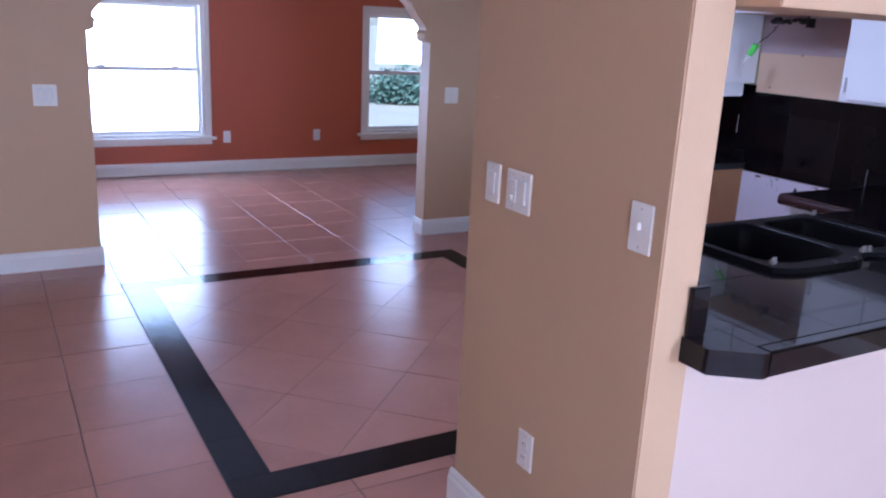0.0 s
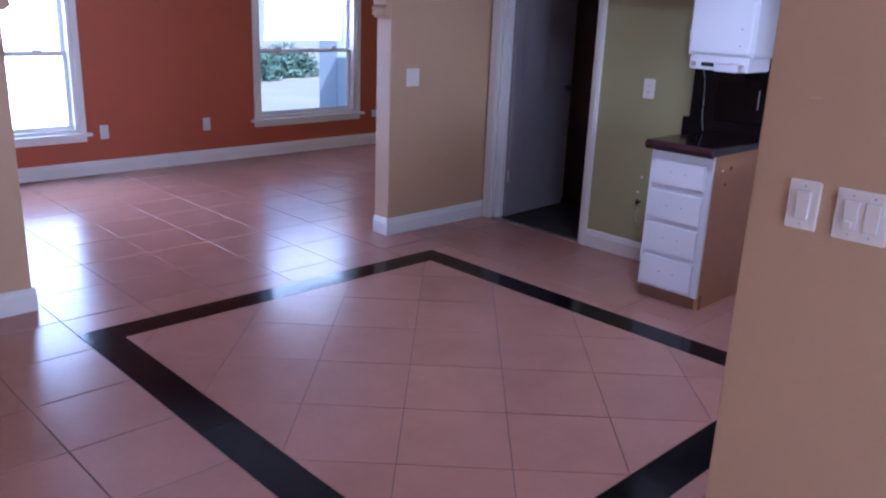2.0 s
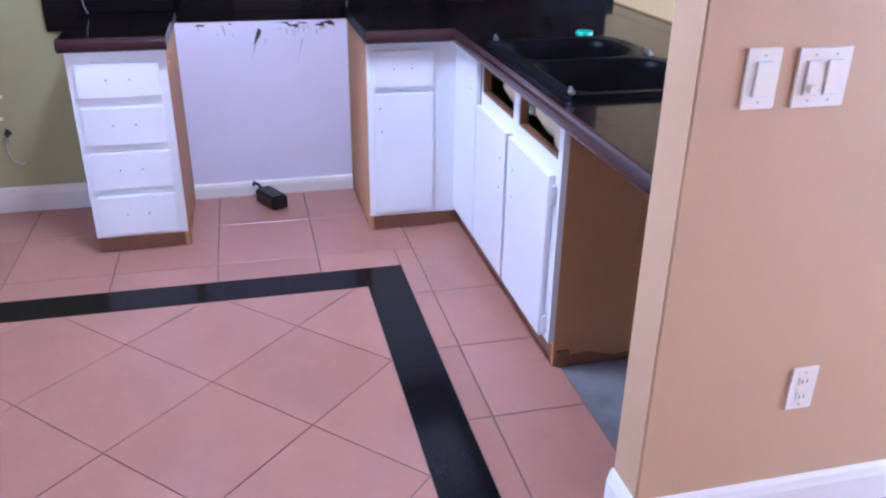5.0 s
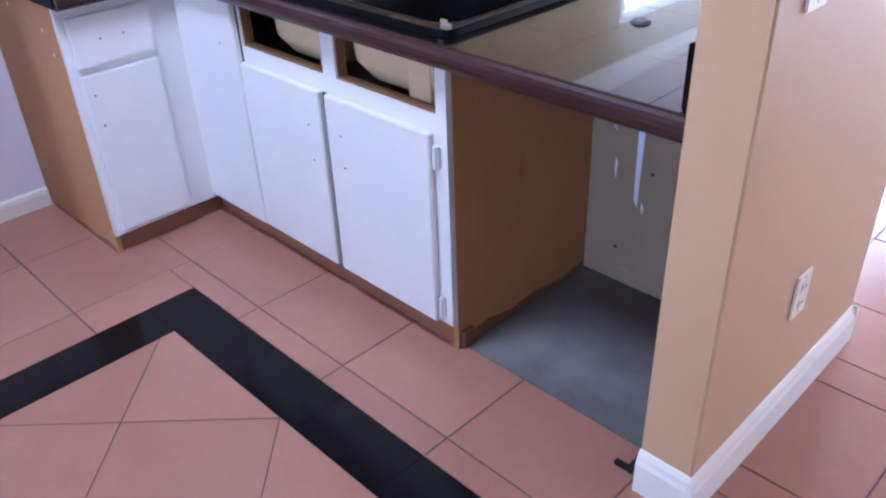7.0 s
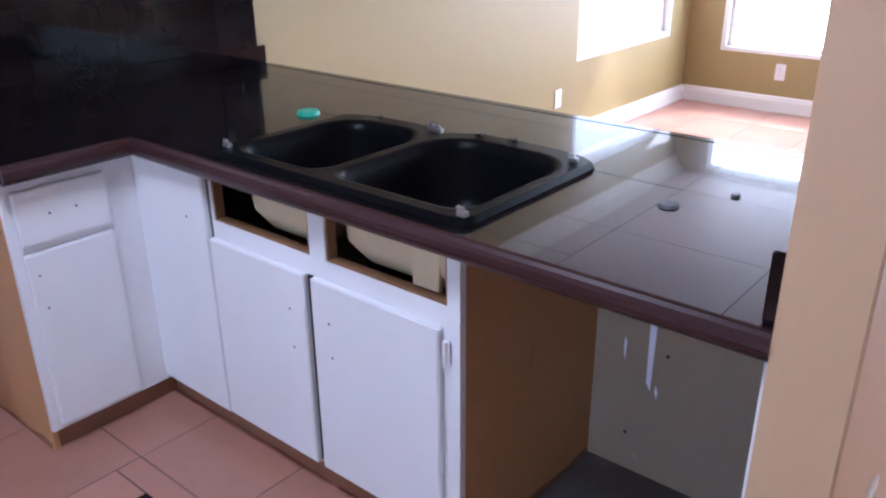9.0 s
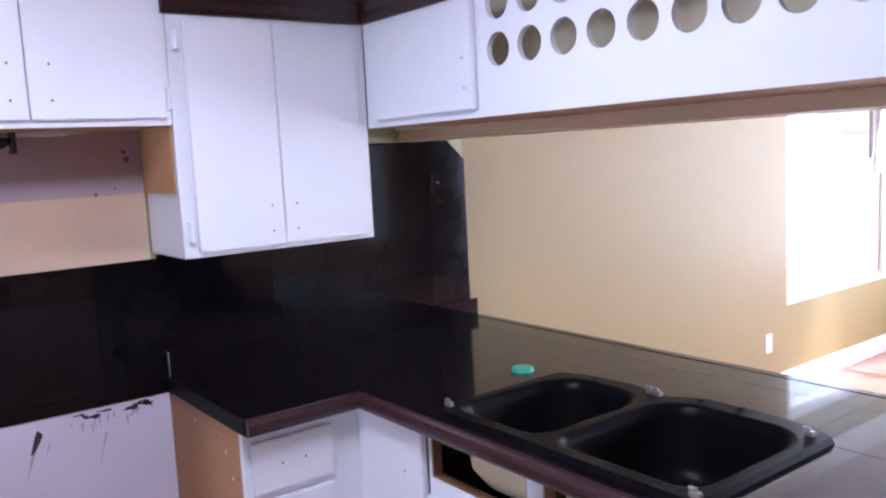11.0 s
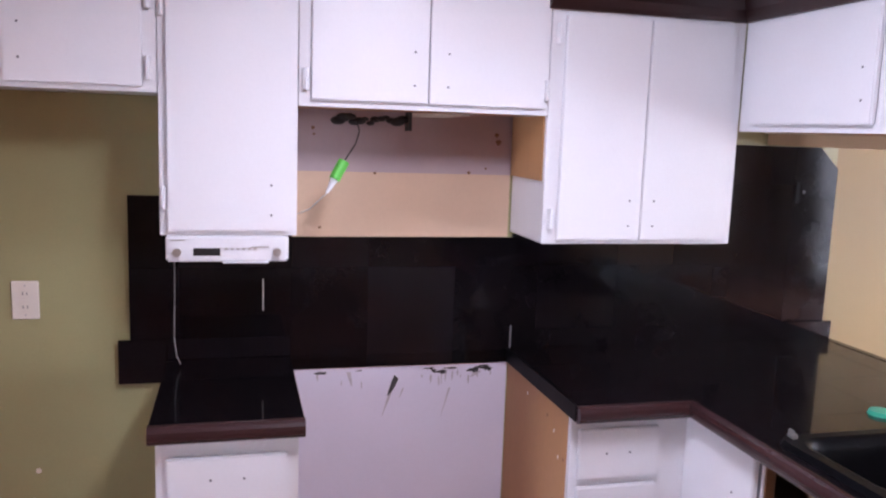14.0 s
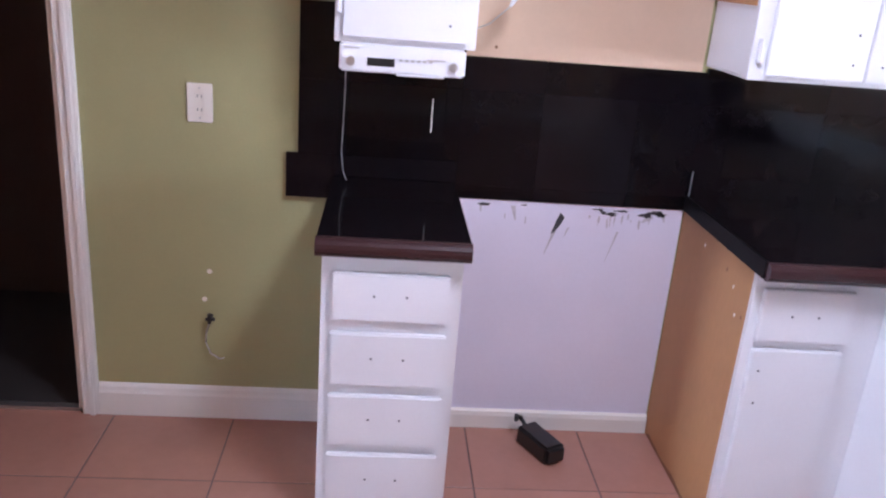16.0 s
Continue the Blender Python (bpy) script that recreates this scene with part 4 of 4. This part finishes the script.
for x in xs:
    for z in zs:
        for k in range(N):
            a, b = 2 * math.pi * k / N, 2 * math.pi * (k + 1) / N
            bm.faces.new([bm.verts.new((x + HR * math.cos(t), y, z + HR * math.sin(t))) for t, y in ((a, HY), (b, HY), (b, HY - 0.018), (a, HY - 0.018))])
xl, xr = xs[-1] - PITCH / 2, xs[0] + PITCH / 2
for x0, x1, z0, z1 in ((xl, xr, HZ0, zs[0] - 0.0622), (xl, xr, zs[1] + 0.0622, HZ1), (xr, 3.071, HZ0, HZ1), (SX1 + 0.002, xl, HZ0, HZ1)):
    box(bm, x0, x1, HY - 0.018, HY, z0, z1)
part("bottle_panel", bm, CAB, hg, "white panel drilled with round bottle holes")
crown_run(hg, "x", HY + 0.001, 1, SX1 + 0.002, UX + 0.05, 2.033)
for ob in hg.children:
    under(ob, hg)
structure("header_beam", boxes((SX1 + 0.001, WX - 0.001, 2.20, 2.50, 1.648, 2.05), bevel=0.004), TAN, "tan boxed beam behind the hanging cabinet", "beam")

# ---- sink ----
sk = thing("double_sink", (2.65, 2.8, TOPZ), "black enamel double-bowl drop-in sink", "sink")


def round_loop(x0, x1, y0, y1, near, far, steps=7):
    """A closed outline with its own corner radii on the near (high y) and far sides."""
    out = []
    for cx, cy, a0, r in ((x1 - near, y1 - near, 0, near), (x0 + near, y1 - near, 90, near), (x0 + far, y0 + far, 180, far), (x1 - far, y0 + far, 270, far)):
        out += [(cx + r * math.cos(radians(a0 + 90 * i / (steps - 1))), cy + r * math.sin(radians(a0 + 90 * i / (steps - 1)))) for i in range(steps)]
    return out


def bowl(x0, x1, y0, y1, z0, z1, mat, name, label):
    """An open rounded bowl with a lip that rolls over its edge."""
    bm = bmesh.new()
    rings = []
    for ins, z in ((-0.012, z1 + 0.0005), (-0.004, z1 - 0.001), (0.0, z1 - 0.006), (0.010, z1 - 0.03), (0.018, z0 + 0.06), (0.048, z0 + 0.012), (0.09, z0)):
        rings.append([bm.verts.new((x, y, z)) for x, y in round_loop(x0 + ins, x1 - ins, y0 + ins, y1 - ins, 0.065, 0.12)])
    n = len(rings[0])
    for a, b in zip(rings, rings[1:]):
        for i in range(n):
            bm.faces.new((a[i], a[(i + 1) % n], b[(i + 1) % n], b[i]))
    bm.faces.new(rings[-1])
    return part(name, bm, mat, sk, label, smooth=True)


B1, B2 = (2.672, 2.985, 2.640, 3.055), (2.235, 2.630, 2.618, 3.055)
ZR = TOPZ + 0.018


def sink_outline(grow):
    """The scalloped outer edge: straight towards the room, bulging round each bowl on the far side."""
    x0, x1, y1 = SKX0 - grow, SKX1 + grow, SKY1 + grow
    pts = [(x1 - 0.04 + 0.04 * math.cos(radians(a)), y1 - 0.04 + 0.04 * math.sin(radians(a))) for a in range(0, 91, 18)]
    pts += [(x0 + 0.04 - 0.04 * math.sin(radians(a)), y1 - 0.04 + 0.04 * math.cos(radians(a))) for a in range(0, 91, 18)]
    for k in range(25):
        x = x0 + (x1 - x0) * k / 24
        far = 2.545 - grow + 0.055 * math.exp(-((x - 2.65) / 0.05) ** 2) + 0.045 * max(0, abs(x - (x0 + x1) / 2) / ((x1 - x0) / 2)) ** 7 + 0.03 * (x > 2.65)
        pts.append((x, far))
    return pts


bm = bmesh.new()
edges = []
for loop in (sink_outline(-0.006), round_loop(B1[0] - 0.012, B1[1] + 0.012, B1[2] - 0.012, B1[3] + 0.012, 0.065, 0.12), round_loop(B2[0] - 0.012, B2[1] + 0.012, B2[2] - 0.012, B2[3] + 0.012, 0.065, 0.12)):
    vs = [bm.verts.new((x, y, ZR)) for x, y in loop]
    edges += [bm.edges.new((vs[i], vs[(i + 1) % len(vs)])) for i in range(len(vs))]
bmesh.ops.triangle_fill(bm, use_beauty=True, use_dissolve=False, edges=edges)
outer = [v for v in bm.verts][:len(sink_outline(0))]
skirt = [bm.verts.new((x, y, TOPZ + 0.001)) for x, y in sink_outline(0.0)]
for i in range(len(outer)):
    j = (i + 1) % len(outer)
    bm.faces.new((outer[i], outer[j], skirt[j], skirt[i]))
part("rim", bm, SINK, sk, "black rim following the bowls")
bowl(*B1, TOPZ - 0.19, ZR, SINK, "bowl", "black bowl")
bowl(*B2, TOPZ - 0.19, ZR, SINK, "bowl", "black bowl")
bowl(B1[0] - 0.012, B1[1] + 0.012, B1[2] - 0.012, B1[3] + 0.012, TOPZ - 0.205, TOPZ - 0.012, CREAM, "bowl_shell", "cream underside of the bowl")
bowl(B2[0] - 0.012, B2[1] + 0.012, B2[2] - 0.012, B2[3] + 0.012, TOPZ - 0.205, TOPZ - 0.012, CREAM, "bowl_shell", "cream underside of the bowl")
for x0, x1, y0, y1 in (B1, B2):
    part("drain", cyl(bmesh.new(), ((x0 + x1) / 2, (y0 + y1) / 2, TOPZ - 0.189), ((x0 + x1) / 2, (y0 + y1) / 2, TOPZ - 0.184), 0.045, n=20), METAL, sk, "steel drain ring")
for x, y in ((2.45, 2.562), (2.56, 2.572), (2.90, 2.598)):
    part("tap_hole", cyl(bmesh.new(), (x, y, ZR - 0.002), (x, y, ZR + 0.006), 0.010, n=16), DARK, sk)
for x, y in ((2.216, 3.078), (3.005, 3.062), (2.235, 2.625), (2.665, 2.615), (2.69, 2.612)):
    part("clip", boxes((x - 0.012, x + 0.012, y - 0.008, y + 0.008, ZR, ZR + 0.012), (x - 0.004, x + 0.016, y - 0.004, y + 0.004, ZR + 0.012, ZR + 0.02), bevel=0.002), METAL, sk, "small bright mounting clip")
part("support_board", boxes((2.30, 2.375, FYC - 0.05, FYC - 0.035, 0.60, 0.86)), CREAM, sk, "cream board behind the opening")
for ob in sk.children:
    under(ob, sk)

cap = cyl(bmesh.new(), (3.165, 2.645, TOPZ), (3.165, 2.645, TOPZ + 0.012), 0.036, 0.032, n=24)
tagged(obj("plastic_lid", cap, MINT), "mint green round plastic lid on the worktop", "lid")
plug = cyl(bmesh.new(), (1.942, 2.72, TOPZ), (1.942, 2.72, TOPZ + 0.006), 0.024, 0.02, n=20)
tagged(obj("drain_plug", plug, PLUG), "flat grey drain plug on the worktop", "drain plug")
tagged(obj("drain_plug", cyl(bmesh.new(), (1.854, 2.575, TOPZ), (1.854, 2.575, TOPZ + 0.006), 0.011, 0.009, n=20), PLUG), "small grey stopper on the worktop", "drain plug")

# ---- under-cabinet radio ----
rd = thing("under_cabinet_radio", (3.78, 4.45, 1.29), "white under-cabinet radio with a dark display", "radio")
part("body", boxes((UX - 0.005, 3.93, 4.285, 4.622, 1.270, 1.344), bevel=0.006), WHITEP, rd)
part("display", boxes((UX - 0.007, UX - 0.0045, 4.475, 4.548, 1.288, 1.309)), DARK, rd)
for y in (4.592, 4.318):
    part("knob", cyl(bmesh.new(), (UX - 0.005, y, 1.298), (UX - 0.017, y, 1.298), 0.012, n=16), METAL, rd)
for k in range(6):
    part("button", boxes((UX - 0.008, UX - 0.0045, 4.455 - 0.016 * k, 4.463 - 0.016 * k, 1.304, 1.310)), METAL, rd)
part("lettering_bar", boxes((UX - 0.006, UX - 0.0045, 4.57, 4.61, 1.330, 1.334)), METAL, rd)
part("lettering_bar", boxes((UX - 0.006, UX - 0.0045, 4.34, 4.39, 1.310, 1.314)), METAL, rd)
part("drip_lip", boxes((UX - 0.012, UX + 0.03, 4.34, 4.47, 1.266, 1.2705), bevel=0.002), WHITEP, rd)
for ob in rd.children:
    under(ob, rd)
tagged(tube("radio_cable", [(3.80, 4.61, 1.285), (3.85, 4.612, 1.20), (3.87, 4.615, 1.10), (3.88, 4.618, 1.0), (3.885, 4.612, 0.94), (3.88, 4.60, 0.914)], 0.0017, CABLE),
       "thin grey cable hanging from the radio to the worktop", "cable")

# ---- wiring stub under the hood cabinet ----
hw = thing("hood_wiring", (3.9, 4.0, 1.70), "torn black duct edge with a loose wire", "wiring")
rw = random.Random(8)
for k in range(14):
    bm = bmesh.new()
    bmesh.ops.create_icosphere(bm, subdivisions=2, radius=rw.uniform(0.009, 0.018), matrix=Matrix.Translation((3.90 + rw.uniform(-0.01, 0.01), 3.90 + 0.017 * k, 1.695 - rw.uniform(0, 0.02))) @ Matrix.Diagonal((1, 1.4, 0.8, 1)))
    part("torn_edge", bm, DARK, hw)
part("duct_flap", boxes((3.87, 3.93, 3.89, 3.90, 1.655, 1.714)), DARK, hw)
part("wire", boxes((3.88, 3.885, 3.75, 3.90, 1.700, 1.712), (3.87, 3.875, 3.70, 3.82, 1.706, 1.714)), METAL, hw)
for ob in hw.children:
    under(ob, hw)
wp = thing("hanging_connector", (3.86, 4.13, 1.55), "bright green wire connector hanging on a thin wire", "connector")
P0, P1 = Vector((3.78, 4.115, 1.558)), Vector((3.77, 4.145, 1.503))
part("green_sleeve", cyl(bmesh.new(), P0, P1, 0.017, n=14), GREEN, wp)
part("white_tip", cyl(bmesh.new(), P1, P1 + (P1 - P0) * 0.75, 0.012, 0.004, n=12), WHITEP, wp)
tube("wire", [(3.89, 4.07, 1.70), (3.85, 4.06, 1.65), (3.82, 4.075, 1.61), tuple(P0)], 0.0022, DARK, wp)
tube("wire", [tuple(P1 + (P1 - P0) * 0.75), (3.80, 4.215, 1.41), (3.86, 4.255, 1.385)], 0.002, METAL, wp)
for ob in wp.children:
    under(ob, wp)

# ---- black adapter box on the range gap floor ----
bx = thing("adapter_box", (3.845, 3.905, 0), "black plastic box with a cord end lying in the range gap", "adapter")
bm = boxes((-0.084, 0.084, -0.041, 0.041, 0, 0.066), bevel=0.009)
part("body", bm, DARK, bx)
part("end_cap", boxes((-0.092, -0.083, -0.034, 0.034, 0.008, 0.058), bevel=0.003), DARK, bx)
tube("cord", [(0.07, 0.0, 0.045), (0.10, 0.01, 0.075), (0.105, 0.03, 0.09), (0.085, 0.045, 0.085)], 0.007, DARK, bx)
bx.rotation_euler = (0, 0, radians(28))


# ---- plates on the walls ----
def wall_plate(name, axis, face, s, u, z, w, h, kind, label, category, mat=None):
    """A plate on a wall across axis; s: the way that it faces."""
    pl = thing(name, (face, u, z) if axis == "x" else (u, face, z), label, category, "wall plates")

    def slab(a, b, d0, d1, za, zb):
        return (s * d0, s * d1, a, b, za, zb) if axis == "x" else (a, b, s * d0, s * d1, za, zb)
    part("plate", boxes(slab(-w / 2, w / 2, 0, 0.006, -h / 2, h / 2), bevel=0.0025), mat or PLATE, pl)
    n = 2 if kind == "double" else 1
    for k in range(n):
        c = (k - (n - 1) / 2) * 0.046
        if kind == "outlet":
            for dz in (-0.021, 0.021):
                part("socket", boxes(slab(c - 0.014, c + 0.014, 0.006, 0.0085, dz - 0.012, dz + 0.012), bevel=0.002), mat or PLATE, pl)
                part("slot", boxes(slab(c - 0.007, c - 0.005, 0.0085, 0.0092, dz - 0.004, dz + 0.005), slab(c + 0.005, c + 0.007, 0.0085, 0.0092, dz - 0.004, dz + 0.005)), DARK, pl)
        elif kind == "blank":
            pass
        elif kind == "toggle":
            part("toggle", boxes(slab(c - 0.005, c + 0.005, 0.006, 0.02, -0.004, 0.014), bevel=0.002), mat or PLATE, pl)
        else:
            # A grey ring draws the groove's shade round the rocker.
            part("rocker_gap", boxes(slab(c - 0.0178, c + 0.0178, 0.006, 0.0066, -0.0348, 0.0348)), POST, pl)
            part("rocker", boxes(slab(c - 0.016, c + 0.016, 0.006, 0.0105, -0.033, 0.033), bevel=0.0012), mat or PLATE, pl)
            if k == 1 and kind == "double":
                part("slider", boxes(slab(c - 0.008, c + 0.008, 0.0105, 0.017, -0.028, -0.012), bevel=0.002), mat or PLATE, pl)
    for dz in (-h / 2 + 0.014, h / 2 - 0.014):
        for c in ([0] if n == 1 else [-0.023, 0.023]):
            part("screw", cyl(bmesh.new(), *[((s * d, c, dz) if axis == "x" else (c, s * d, dz)) for d in (0.0055, 0.0072)], 0.003, n=8), METAL, pl)
    return pl


wall_plate("light_switch", "x", SX0, -1, 3.018, 1.140, 0.075, 0.118, "rocker", "single ivory rocker switch on the tan stub wall", "switch")
wall_plate("light_switch", "x", SX0, -1, 2.885, 1.138, 0.12, 0.118, "double", "double ivory dimmer switch on the tan stub wall", "switch")
wall_plate("light_switch", "x", SX0, -1, 2.388, 1.152, 0.075, 0.118, "toggle", "single ivory toggle switch on the tan stub wall", "switch")
wall_plate("outlet", "x", SX0, -1, 2.757, 0.392, 0.072, 0.118, "outlet", "low ivory outlet on the tan stub wall", "outlet")
wall_plate("light_switch", "y", WY, -1, 3.247, 1.072, 0.115, 0.118, "blank", "blank ivory wall plate on the tan wall", "wall plate")
wall_plate("light_switch", "y", WY, -1, 0.48, 1.07, 0.13, 0.125, "double", "double ivory switch plate on the tan wall", "switch")
wall_plate("outlet", "x", WX, -1, 5.06, 1.10, 0.078, 0.12, "outlet", "ivory outlet on the olive kitchen wall", "outlet")
for x in (2.325, 3.30):
    wall_plate("outlet", "y", RY, -1, x, 0.365, 0.075, 0.12, "outlet", "white outlet on the red wall", "outlet", WHITEP)
wall_plate("outlet", "y", RY, -1, 5.38, 0.34, 0.12, 0.075, "blank", "white wall plate on the red wall beside the window", "wall plate", WHITEP)
wall_plate("outlet", "x", WX, -1, -0.15, 0.335, 0.075, 0.12, "outlet", "white outlet on the yellow wall", "outlet", WHITEP)
wall_plate("outlet", "y", FY, 1, 3.24, 0.30, 0.075, 0.12, "outlet", "white outlet below the wide window", "outlet", WHITEP)

# pipe stub with a loop of wire on the olive wall
pv = thing("water_line_stub", (WX, 5.04, 0.385), "dark water valve stub with a looped tube on the olive wall", "pipe")
bm = cyl(bmesh.new(), (0, 0, 0), (-0.035, 0, 0), 0.008, n=10)
cyl(bm, (-0.03, 0, -0.015), (-0.03, 0, 0.02), 0.006, n=10)
cyl(bm, (-0.03, -0.018, 0.0), (-0.03, 0.012, 0.0), 0.006, n=10)
part("valve", bm, DARK, pv)
tube("tube", [(-0.02, 0.0, -0.01), (-0.022, 0.012, -0.05), (-0.02, 0.015, -0.09), (-0.02, 0.0, -0.13), (-0.02, -0.03, -0.15), (-0.02, -0.045, -0.145)], 0.003, METAL, pv)
for y, z in ((5.042, 0.545), (5.06, 0.445)):
    tagged(obj("patch_mark", cyl(bmesh.new(), (WX - 0.0012, y, z), (WX - 0.0002, y, z), 0.009, n=8), PLATE), "small pale filler patch on the olive wall", "filler patch", kind="structure")

tagged(obj("patch_mark", boxes((SX0 - 0.001, SX0 + 0.004, 3.018, 3.042, 1.386, 1.390)), PEACH), "small white scuff on the tan stub wall", "scuff mark", kind="structure")
bm = boxes((1.60, 1.615, SY1 - 0.10, SY1 - 0.02, 0.0, 0.02), (1.615, 1.65, SY1 - 0.035, SY1 - 0.02, 0.0, 0.012), bevel=0.002)
tagged(obj("metal_bracket", bm, DARK), "small black bracket lying on the gap floor", "bracket")
tagged(obj("wood_block", boxes((X0 - 0.012, X0 + 0.035, FYC - 0.075, FYC - 0.03, 0.0, 0.06), bevel=0.003), EDGEWOOD), "small brown wood block at the cabinet foot", "wood block")

# ---- ceiling light ----
cl = thing("ceiling_light", (2.5, 3.9, CZ), "flush white ceiling light, lit", "ceiling light")
part("base", boxes((-0.3, 0.3, -0.2, 0.2, -0.03, 0), bevel=0.006), WHITEP, cl)
part("diffuser", boxes((-0.28, 0.28, -0.18, 0.18, -0.085, -0.031), bevel=0.02), LIT, cl)

# ---- floor ----
TS = 0.407
MX0, MX1, MY0, MY1, MB = 0.778, 3.062, 3.418, 5.98, 0.160
floor = structure("floor", boxes((LX - T, OX + T, FY - T, RY + T, -0.2, -0.0022)), GROUT, "terracotta tiled floor with dark joints", "floor")
rf = random.Random(21)
NICHE_RECT = (SX1, X0, 2.40, FYC - 0.05)
structure("floor_niche", boxes((SX1, X0, 2.40, FYC - 0.05, -0.02, -0.0015)), CONCRETE, "bare grey concrete floor in the dishwasher gap", "floor")
closet = (WX + 0.02, OX + 1, FY - 1, WY + T / 2)
todo = pieces(LX, OX, FY, RY, TS, 1.997, 3.338, [(MX0, MX1, MY0, MY1), NICHE_RECT, closet])
near = [q for q in todo if -0.9 < (q[0] + q[1]) / 2 < 4.0 and 0.8 < (q[2] + q[3]) / 2 < 8.2]
near_set = set(near[:290])
rest = bmesh.new()
for q in todo:
    if q in near_set:
        lay("tile", q, rf.uniform(-0.0006, 0.0004), 0.008, 0.0045, TILE, floor, 0.0022, rf)
    else:
        a, b, c, d = q
        box(rest, a + 0.0022, b - 0.0022, c + 0.0022, d - 0.0022, -0.006, rf.uniform(-0.0006, 0.0004))
tagged(part("tiles", rest, TILE, floor, "terracotta tiles further off"), kind="stuff")


def clip_poly(poly, x0, x1, y0, y1):
    for axis, lim, keep in ((0, x0, 1), (0, x1, -1), (1, y0, 1), (1, y1, -1)):
        out = []
        for i, p in enumerate(poly):
            q = poly[(i + 1) % len(poly)]
            dp, dq = keep * (p[axis] - lim), keep * (q[axis] - lim)
            if dp >= 0:
                out.append(p)
            if (dp > 0 > dq) or (dp < 0 < dq):
                t = dp / (dp - dq)
                out.append((p[0] + t * (q[0] - p[0]), p[1] + t * (q[1] - p[1])))
        poly = out
        if len(poly) < 3:
            return []
    return poly


# diagonal tiles inside the black border
HD = 0.2915
for i in range(-14, 15):
    for j in range(-14, 15):
        if (i + j) % 2:
            continue
        cx, cy = 2.3625 + HD * (i + 1), 4.163 + HD * j
        h = HD - 0.0026
        p = clip_poly([(cx + h, cy), (cx, cy + h), (cx - h, cy), (cx, cy - h)], MX0 + MB + 0.002, MX1 - MB - 0.002, MY0 + MB + 0.002, MY1 - MB - 0.002)
        if len(p) < 3 or abs(sum(p[k][0] * p[k - 1][1] - p[k - 1][0] * p[k][1] for k in range(len(p)))) < 0.001:
            continue
        gx, gy = sum(a for a, b in p) / len(p), sum(b for a, b in p) / len(p)
        bm = prism(bmesh.new(), [(a - gx, b - gy) for a, b in p], "z", -0.008, 0)
        ob = part("diagonal_tile", bm, TILE, floor)
        ob.location = (gx, gy, rf.uniform(-0.0006, 0.0004))
        ob.rotation_euler = (rf.uniform(-0.0015, 0.0015), rf.uniform(-0.0015, 0.0015), 0)
for a, b, c, d in ((MX0, MX1, MY0, MY0 + MB), (MX0, MX1, MY1 - MB, MY1)):
    for q in pieces(a, b, c, d, 0.305, a, c):
        lay("border_tile", q, 0.0004, 0.008, 0.0007, BORDER, floor, 0.0025, rf)
for a, b, c, d in ((MX0, MX0 + MB, MY0 + MB, MY1 - MB), (MX1 - MB, MX1, MY0 + MB, MY1 - MB)):
    for q in pieces(a, b, c, d, 0.305, a, c):
        lay("border_tile", q, 0.0004, 0.008, 0.0007, BORDER, floor, 0.0025, rf)
